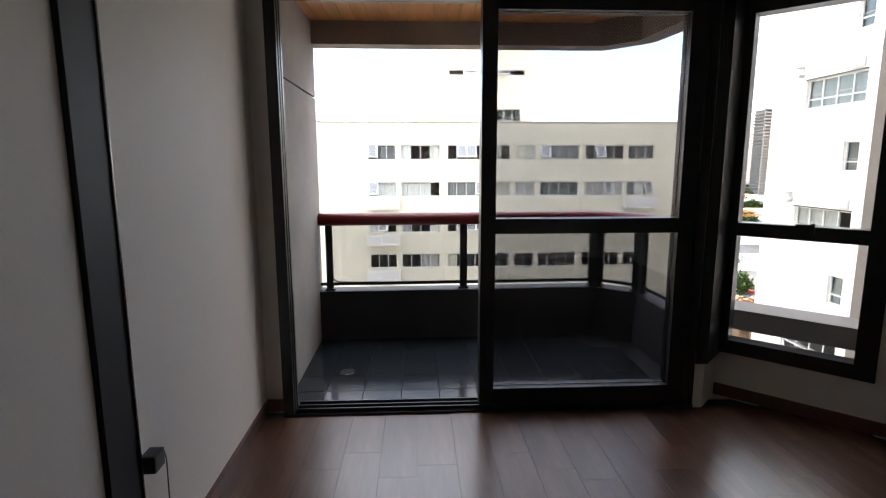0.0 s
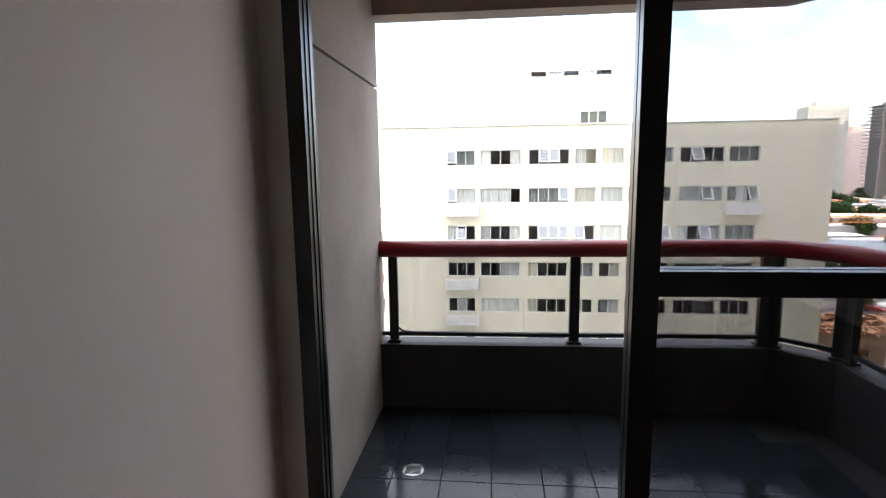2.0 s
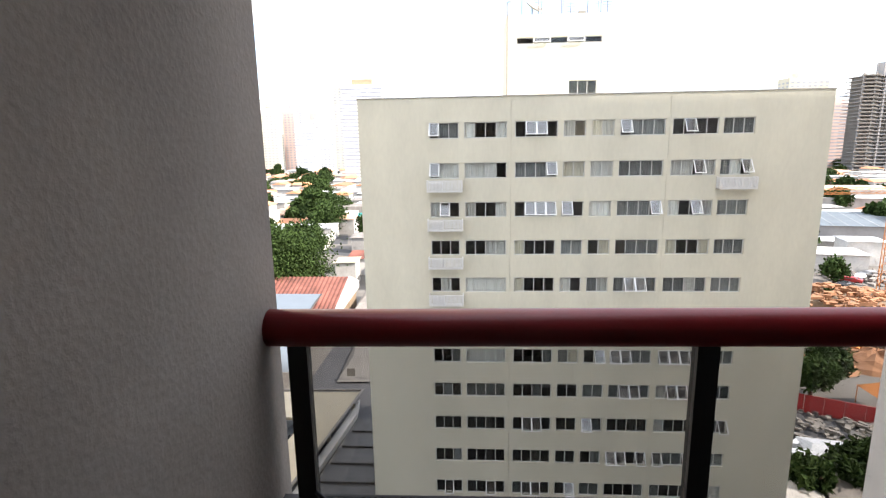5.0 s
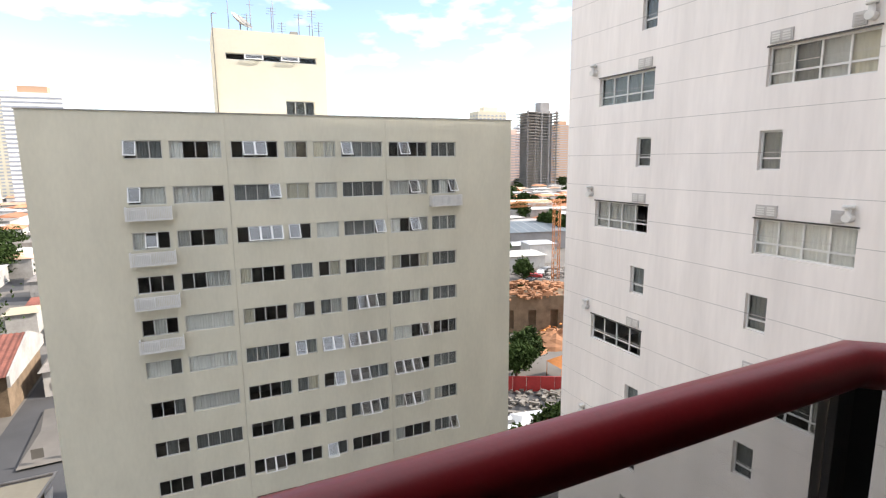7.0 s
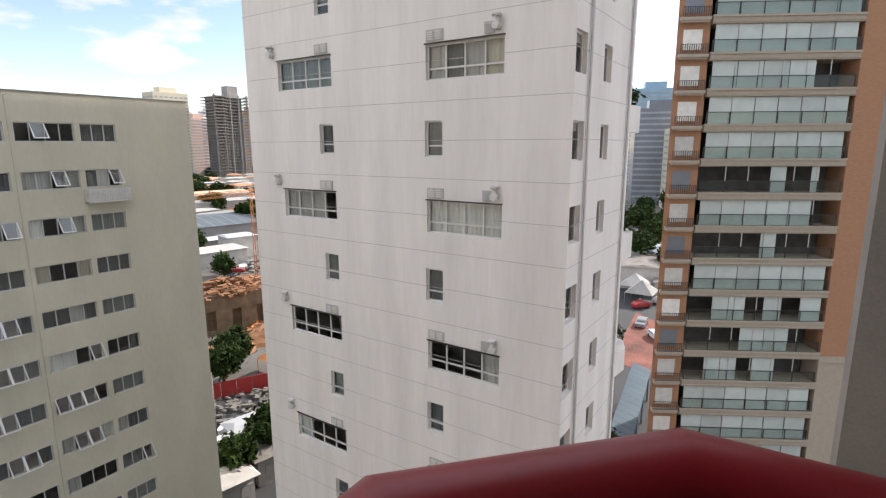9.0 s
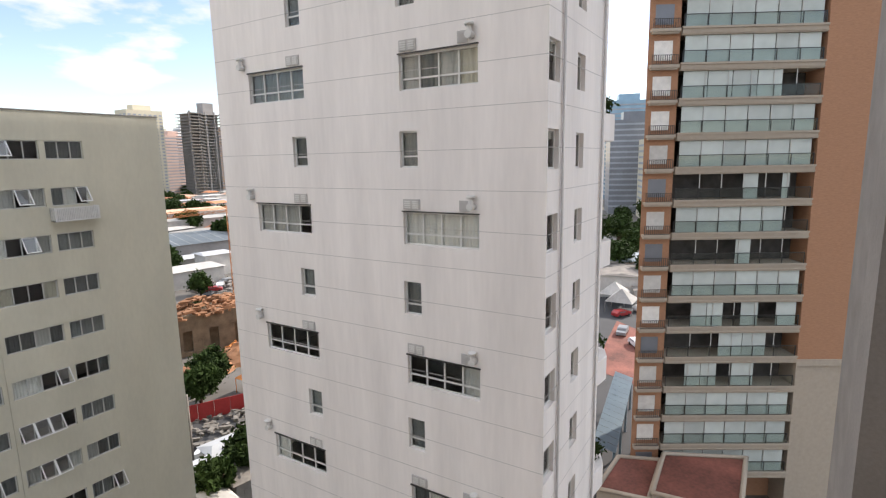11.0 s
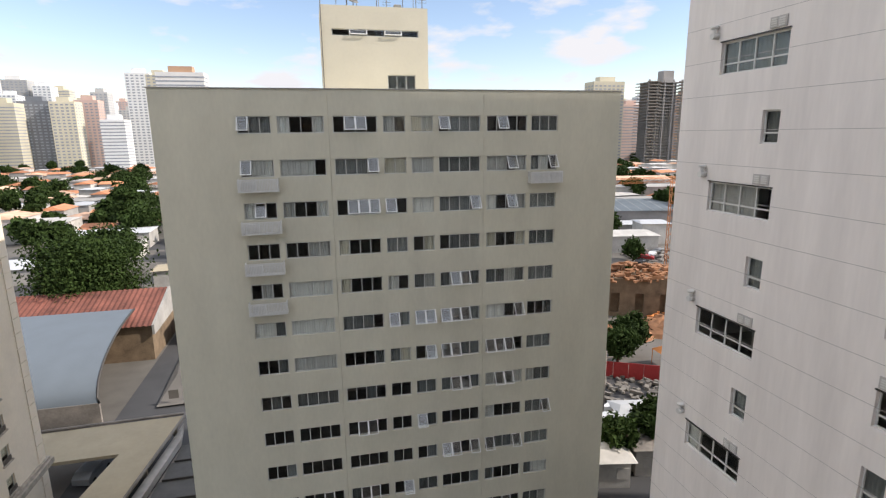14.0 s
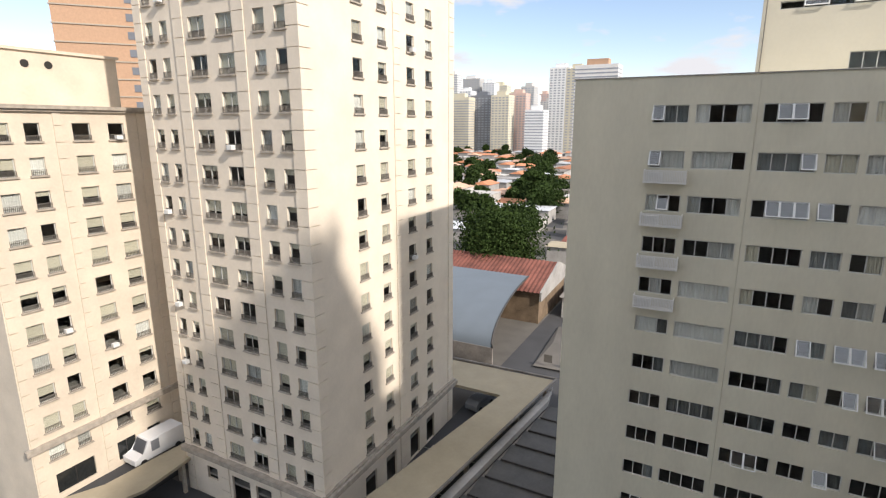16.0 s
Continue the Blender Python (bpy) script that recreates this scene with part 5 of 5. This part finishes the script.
part("edge_rib", bm, M["iron"], arch_roof)
bm = bmesh.new()
box(bm, -56, -26.6, 68.9, 69.3, GROUND, -30.2)
part("low_wall", bm, M["fibre"], arch_roof)

shed = root("tiled_shed", (-42, 92, GROUND), "long shed with weathered red corrugated roof and white gable", "shed")
bm = bmesh.new()
n = 90
cols = []
for i in range(n + 1):
    x = -62 + 36.5 * i / n
    dz = 0.14 * (i % 2)
    cols.append([bm.verts.new(p) for p in ((x, 88.0, -27.2 + dz), (x, 99.0, -24.0 + dz), (x, 106.0, -26.6 + dz))])
for a, b in zip(cols, cols[1:]):
    bm.faces.new((a[0], b[0], b[1], a[1]))
    bm.faces.new((a[1], b[1], b[2], a[2]))
part("roof", bm, M["tile_red"], shed, "weathered red corrugated roof")
bm = bmesh.new()
prism(bm, [(-61.8, 88.6), (-25.8, 88.6), (-25.8, 105.5), (-61.8, 105.5)], GROUND, -27.3)
part("wall", bm, M["ruin"], shed)
bm = bmesh.new()
sides = [[bm.verts.new((x, y, z)) for y, z in ((88.0, -28.6), (106, -28.0), (106, -26.4), (99, -23.8), (88, -27.0))] for x in (-25.55, -25.2)]
for f in sides:
    bm.faces.new(f)
for k in range(5):
    bm.faces.new((sides[0][k], sides[0][(k + 1) % 5], sides[1][(k + 1) % 5], sides[1][k]))
part("gable", bm, M["house_white"], shed, "white gable board")
for x, y, w, d, h, rf in ((-19, 104, 9, 20, 4.0, "fibre"), (-20, 130, 12, 18, 4.5, "fibre"), (-30, 140, 10, 8, 4.5, "tile_red"), (-17, 150, 16, 10, 5, "fibre"), (-33, 128, 5, 6, 6, "canopy"), (-68, 128, 5, 8, 6.5, "house_white"), (-74, 150, 16, 12, 4, "steel_pale"), (-60, 172, 18, 10, 4, "house_white"), (-30, 170, 22, 10, 5.0, "fibre"), (-16, 80, 10, 16, 0.3, "ground"), (-66, 190, 26, 12, 5, "steel_pale")):
    house(x, y, w, d, h, 0.05, rf, "house_white" if rf != "ground" else "ground")
shop = root("shop", (-62, 232, GROUND), "low grey shop with a teal sign board", "shop")
bm = bmesh.new()
box(bm, -74, -50, 232, 244, GROUND, GROUND + 7)
part("wall", bm, M["fibre"], shop)
bm = bmesh.new()
box(bm, -72, -51, 231.6, 232, GROUND + 2.2, GROUND + 4.2)
part("sign", bm, M["teal"], shop, "teal sign board")


# ---- vehicles ----
def vehicle(x, y, turn, paint, van=False, base=GROUND + 0.03):
    t = root("van" if van else "car", (x, y, base), ("white delivery van" if van else "parked " + paint.split("_")[1] + " car") + " standing on the asphalt yard", "van" if van else "car", group="" if van else "parked cars")
    t.rotation_euler = (0, 0, turn)
    L, W, H = (5.2, 1.95, 2.3) if van else (4.2, 1.75, 1.45)
    b = bmesh.new()
    side = [(-L / 2, 0.35), (L / 2, 0.35), (L / 2, 0.95), (L / 2 - 0.9, 1.1), (L / 2 - 1.6, H), (-L / 2 + (0.1 if van else 0.7), H), (-L / 2, 1.0)]
    lo, hi = ([b.verts.new((p, q, r)) for p, r in side] for q in (-W / 2, W / 2))
    b.faces.new(lo)
    b.faces.new(hi[::-1])
    for i in range(len(side)):
        k = (i + 1) % len(side)
        b.faces.new((lo[i], lo[k], hi[k], hi[i]))
    part("body", bevelled(b, 0.08, 2), M[paint], t, world=False)
    b = bmesh.new()
    v = [b.verts.new(p) for p in ((L / 2 - 0.93, -W / 2 + 0.15, 1.16), (L / 2 - 0.93, W / 2 - 0.15, 1.16), (L / 2 - 1.5, W / 2 - 0.2, H - 0.1), (L / 2 - 1.5, -W / 2 + 0.2, H - 0.1))]
    b.faces.new(v)
    for q in v:
        q.co.x += 0.05
    bmesh.ops.solidify(b, geom=b.faces[:], thickness=0.02)
    part("windscreen", b, M["tower_glass"], t, world=False)
    for s in (-1, 1):
        for q0, q1 in ((L / 2 - 2.5, L / 2 - 1.7),) if van else ((L / 2 - 2.5, L / 2 - 1.7), (-L / 2 + 0.9, L / 2 - 2.6)):
            b = bmesh.new()
            box(b, q0, q1, s * (W / 2 + 0.005) - 0.01, s * (W / 2 + 0.005) + 0.01, 1.05, H - 0.18)
            part("side_window", b, M["tower_glass"], t, world=False)
    for p in (-L / 2 + 0.85, L / 2 - 0.85):
        for s in (-1, 1):
            b = bmesh.new()
            tube(b, [(p, s * (W / 2 - 0.2), 0.32), (p, s * (W / 2 + 0.02), 0.32)], 0.33, 14)
            part("wheel", b, M["rubber"], t, world=False)


vehicle(-46.3, 29.6, radians(-92), "car_white", True, -30.08)
vehicle(-23.5, 57.6, radians(80), "car_grey")
cars = [(36, 55), (39, 52), (32, 60), (88, 128), (92, 131), (96, 134), (84, 124), (-62, 150), (-60, 158), (-63, 166), (-59, 142), (-64, 182), (98, 20), (104, 24), (110, 20), (116, 27), (122, 24)]
for i, (x, y) in enumerate(cars):
    vehicle(x, y, rnd.uniform(0, 6.28), ("car_white", "car_grey", "car_black", "car_red")[i % 4])

# ---- site between the block and the panel tower ----
ruin = root("old_wall", (55, 88, GROUND), "old brown masonry wall with arched openings", "wall")
bm = bmesh.new()
holes = [(2.0 + 4.5 * i, 3.6 + 4.5 * i, GROUND + 0.8, GROUND + 4.6) for i in range(6)]
facade(bm, (44, 93), (0.93, -0.37), 30, GROUND, GROUND + 7.5, holes, 0.6)
part("masonry", bm, M["ruin"], ruin)
bm = bmesh.new()
prism(bm, [(44.3, 94), (72.2, 83), (76, 92), (50, 103)], GROUND, GROUND + 7.2)
part("fill", bm, M["ruin"], ruin)


def mound(name, x, y, rx, ry, h, material, label, seed):
    b = bmesh.new()
    g = np.random.default_rng(seed)
    k, r = 18, 7
    rings = []
    for i in range(1, r + 1):
        q = i / r
        rings.append([b.verts.new((x + rx * q * math.cos(6.283 * j / k), y + ry * q * math.sin(6.283 * j / k), GROUND + h * (1 - q * q) * (0.75 + 0.5 * g.random()) - (0.3 if i == r else 0))) for j in range(k)])
    top = b.verts.new((x, y, GROUND + h))
    for j in range(k):
        b.faces.new((top, rings[0][j], rings[0][(j + 1) % k]))
    for ra, rb in zip(rings, rings[1:]):
        for j in range(k):
            b.faces.new((ra[j], rb[j], rb[(j + 1) % k], ra[(j + 1) % k]))
    whole(name, b, material, label, "soil", base=(x, y, GROUND))


for i, (x, y, rx, ry, h) in enumerate(((60, 80, 7, 5, 2.2), (66, 76, 6, 5, 3.0), (52, 80, 6, 5, 1.5), (78, 108, 14, 8, 3.5), (70, 110, 9, 7, 4))):
    mound("soil_mound", x, y, rx, ry, h, M["soil"], "heap of orange excavated soil", 50 + i)


def rubble(name, x, y, rx, ry, h, count, size, material, label, seed, base=GROUND):
    """Loose planks, blocks and sheets lying over one another."""
    g = random.Random(seed)
    b = bmesh.new()
    for i in range(count):
        a, q = g.uniform(0, 6.283), math.sqrt(g.random())
        px, py = x + rx * q * math.cos(a), y + ry * q * math.sin(a)
        z = base + h * (1 - q) * g.random()
        m = Matrix.Translation((px, py, z)) @ Matrix.Rotation(g.uniform(0, 3.14), 4, "Z") @ Matrix.Rotation(g.uniform(-0.35, 0.35), 4, "X")
        l, w, t = size * g.uniform(0.5, 2.2), size * g.uniform(0.2, 0.8), size * g.uniform(0.1, 0.5)
        box(b, -l / 2, l / 2, -w / 2, w / 2, -0.02, t, m)
    tagged(whole(name, b, material, label, "rubble", base=(x, y, base)), kind="stuff")


rubble("rubble_heap", 63, 82, 6, 5, 3.5, 90, 0.8, M["orange_cloth"], "heap of orange formwork and broken boards", 71)
rubble("rubble_heap", 66, 80, 8, 6, 2.0, 260, 0.9, M["ruin"], "brown heap of broken masonry", 72)
rubble("rubble_heap", 60, 92, 13, 6, 2.6, 300, 1.0, M["soil"], "broken clay tiles and boards on the old wall", 73, GROUND + 7.1)
rubble("yard_clutter", 40, 56, 9, 8, 1.2, 160, 0.7, M["c_rail"], "grey boards and sheets stacked in the yard", 74)
rubble("yard_clutter", 44, 58, 12, 9, 1.0, 240, 0.8, M["c_rail"], "dark clutter strewn over the site yard", 75)
rubble("yard_clutter", 96, 132, 12, 8, 1.2, 220, 1.2, M["fibre"], "grey clutter beside the warehouse yard", 76)
tree(47, 71, 7, 3.2, 401, 2200, 0.3)
tree(84, 128, 6, 3.0, 402, 1200, 0.4)
tree(40, 48, 6, 3.0, 403, 2200, 0.3)
hoarding = root("hoarding", (48, 62, GROUND), "red painted site hoarding", "fence")
for i in range(10):
    bm = bmesh.new()
    m = Matrix.Translation((39 + 1.85 * i, 66 - 0.95 * i, GROUND)) @ Matrix.Rotation(math.atan2(-0.95, 1.85), 4, "Z")
    box(bm, 0.02, 2.04, -0.05, 0.05, 0.0, 2.4, m)
    part("panel", bm, M["red_paint"], hoarding)
for x, y in ((38, 71), (51, 66)):
    bm = bmesh.new()
    v = [bm.verts.new((x + p, y + q, GROUND + r)) for p, q, r in ((-2, -2, 2.4), (2, -2, 2.4), (2, 2, 2.4), (-2, 2, 2.4), (0, 0, 3.8))]
    for f in ((0, 1, 4), (1, 2, 4), (2, 3, 4), (3, 0, 4)):
        bm.faces.new([v[i] for i in f])
    for p, q in ((-1.9, -1.9), (1.9, -1.9), (1.9, 1.9), (-1.9, 1.9)):
        tube(bm, [(x + p, y + q, GROUND), (x + p, y + q, GROUND + 2.45)], 0.06, 6)
    whole("site_tent", bm, M["orange_cloth"], "orange site tent on thin posts", "tent", base=(x, y, GROUND))


def lattice(name, a, b, w, step, label):
    """A braced crane mast or boom between two points."""
    a, b = Vector(a), Vector(b)
    t = (b - a).normalized()
    s = t.cross(Vector((0.3, 0.9, 0.2))).normalized() * w / 2
    u = t.cross(s).normalized() * w / 2
    bm = bmesh.new()
    n = int((b - a).length / step)
    cs = (s + u, s - u, -s - u, -s + u)
    for c in cs:
        tube(bm, [a + c, b + c], w * 0.06, 5)
    for i in range(n):
        p, q = a + t * step * i, a + t * step * (i + 1)
        for j in range(4):
            tube(bm, [p + cs[j], q + cs[(j + 1) % 4]], w * 0.035, 4)
    whole(name, bm, M["orange_paint"], label, "crane", base=(a.x, a.y, GROUND))


lattice("crane_mast", (87, 117, GROUND), (87, 117, GROUND + 24), 1.6, 2.0, "orange lattice crane mast on the building site")
lattice("crane_boom", (120, 225, GROUND + 12), (172, 215, GROUND + 13.5), 2.0, 2.5, "long orange lattice crane boom")

hall = root("warehouse", (118, 180, GROUND), "dark warehouse with a blue-grey metal roof", "warehouse")
bm = bmesh.new()
m = Matrix.Translation((118, 178, GROUND)) @ Matrix.Rotation(radians(-12), 4, "Z")
box(bm, -26, 26, -9, 9, 0, 7, m)
part("wall", bm, M["tower_dark"], hall)
bm = bmesh.new()
v = [bm.verts.new(m @ Vector(p)) for p in ((-27, -10, 7.0), (27, -10, 7.0), (27, 10, 9.0), (-27, 10, 9.0))]
bm.faces.new(v)
bmesh.ops.solidify(bm, geom=bm.faces[:], thickness=0.2)
part("roof", bm, M["steel_blue"], hall)
for i in range(14):
    bm = bmesh.new()
    v = [bm.verts.new(m @ Vector(p)) for p in ((-26.8 + 4 * i, -10, 7.12), (-26.5 + 4 * i, -10, 7.12), (-26.5 + 4 * i, 10, 9.12), (-26.8 + 4 * i, 10, 9.12))]
    bm.faces.new(v)
    bmesh.ops.solidify(bm, geom=bm.faces[:], thickness=-0.15)
    part("roof_rib", bm, M["steel_pale"], hall)
for x, y, w, d, h, rf in ((90, 142, 16, 10, 5, "house_white"), (104, 150, 9, 8, 6.5, "steel_pale"), (100, 165, 14, 8, 4, "steel_pale"), (150, 235, 36, 14, 9, "house_white"), (128, 232, 26, 12, 5, "tile_orange"), (170, 260, 30, 14, 10, "tile_pale"), (138, 205, 20, 10, 4, "fibre"), (150, 200, 16, 9, 5, "house_white"), (30, 50, 5, 4, 2.8, "steel_pale"), (34, 46, 5, 5, 3.2, "fibre"), (36, 52.5, 4, 3, 2.5, "steel_pale"), (28, 45, 4, 4, 3.0, "house_white")):
    house(x, y, w, d, h, -0.2, rf, "house_white")
bm = bmesh.new()
tube(bm, [(33.5, 55, GROUND), (33.5, 55, GROUND + 9)], 0.14, 8)
box(bm, 32.5, 34.5, 54.95, 55.05, GROUND + 8.0, GROUND + 8.2)
whole("utility_pole", bm, M["fibre"], "grey concrete utility pole with a cross arm", "pole", base=(33.5, 55, GROUND))

# ---- behind the panel tower, towards the brick tower ----
for x, y, w, d, h, rf in ((140, 33, 18, 11, 5.5, "fibre"), (152, 32, 12, 14, 6.5, "steel_blue"), (133, 24, 9, 8, 3.2, "fibre"), (165, 44, 16, 10, 6, "tile_orange")):
    house(x, y, w, d, h, 0.25, rf, "house_white")
bm = bmesh.new()
for i in range(14):
    x = 53.0 + 1.45 * i
    lo = 12.9 + 0.13 * (x - 53)
    v = [bm.verts.new(p) for p in ((x, lo, -28.7), (x + 1.4, lo + 0.18, -28.7), (x + 1.4, lo + 2.6, -28.2), (x, lo + 2.4, -28.2))]
    bm.faces.new(v)
bmesh.ops.solidify(bm, geom=bm.faces[:], thickness=0.1)
for x in (53.5, 60, 66, 72.5):
    for q, z in ((0.2, -28.7), (2.2, -28.3)):
        y = 12.9 + 0.13 * (x - 53) + q
        box(bm, x - 0.12, x + 0.12, y - 0.12, y + 0.12, GROUND, z)
whole("glass_canopy", bm, M["canopy_glass"], "pale blue glazed canopy on posts", "canopy", base=(63, 15, GROUND))
for outline, top in (([(44.2, 12.4), (44.8, 8.2), (51.6, 8.4), (50.2, 12.0)], -27.0), ([(45.0, 8.0), (45.6, 1.5), (54.8, 1.5), (51.8, 8.2)], -26.4)):
    annex = root("annex", (*outline[0], GROUND), "low annex with a dark red-brown flat roof and beige parapet", "building", group="annexes")
    bm = bmesh.new()
    prism(bm, outline[::-1] if outline[0][1] < outline[1][1] else outline, GROUND, top - 0.5)
    part("wall", bm, M["o_slab"], annex)
    c = Vector((sum(p[0] for p in outline) / 4, sum(p[1] for p in outline) / 4))
    bm = bmesh.new()
    prism(bm, [(c.x + (x - c.x) * 0.94, c.y + (y - c.y) * 0.94) for x, y in outline], top - 0.5, top - 0.35)
    part("roof", bm, M["tile_red"], annex, "dark red-brown flat roof")
    bm = bmesh.new()
    tube(bm, [(*p, top - 0.3) for p in (*outline, outline[0])], 0.22, 4)
    part("parapet", bm, M["o_slab"], annex)
bm = bmesh.new()
prism(bm, [(80, 14), (104, 17), (112, 27), (84, 24)], GROUND, GROUND + 0.08)
whole("paving", bm, M["tile_red"], "red brick paved court", "pavement", "structure")
for x, y in ((120, 28), (126, 31)):
    bm = bmesh.new()
    v = [bm.verts.new((x + p, y + q, GROUND + r)) for p, q, r in ((-3, -3, 2.6), (3, -3, 2.6), (3, 3, 2.6), (-3, 3, 2.6), (0, 0, 5.2))]
    for f in ((0, 1, 4), (1, 2, 4), (2, 3, 4), (3, 0, 4)):
        bm.faces.new([v[i] for i in f])
    for p, q in ((-2.9, -2.9), (2.9, -2.9), (2.9, 2.9), (-2.9, 2.9)):
        tube(bm, [(x + p, y + q, GROUND), (x + p, y + q, GROUND + 2.65)], 0.06, 6)
    whole("party_tent", bm, M["house_white"], "white pointed party tent", "tent", base=(x, y, GROUND))
for i, (x, y) in enumerate(((143, 26), (148, 36), (176, 30), (225, 44), (240, 56), (260, 50), (155, 42), (170, 36), (185, 44), (200, 42), (215, 52), (160, 46))):
    tree(x, y, 10 + (i % 3) * 2, 4.5, 200 + i, 1200, 0.5)
for k in range(0, 6):
    z = 3.1 - 5.65 * k
    t = root("planter_shrub", (AX1 + 1.3, AY0 + 1.0, z), "green shrub growing in the balcony planter", "shrub", group="planter shrubs")
    sh = new("foliage", leaves(700, (0, 0, 0.45), 1.0, 0.12, 300 + k, 0.7, 16))
    sh.parent = t
    bm = bmesh.new()
    for j in range(5):
        tube(bm, [(0, 0, -0.02), (0.25 * math.cos(j * 1.26), 0.25 * math.sin(j * 1.26), 0.5)], 0.015, 5)
    part("stems", bm, M["bark"], t, world=False)
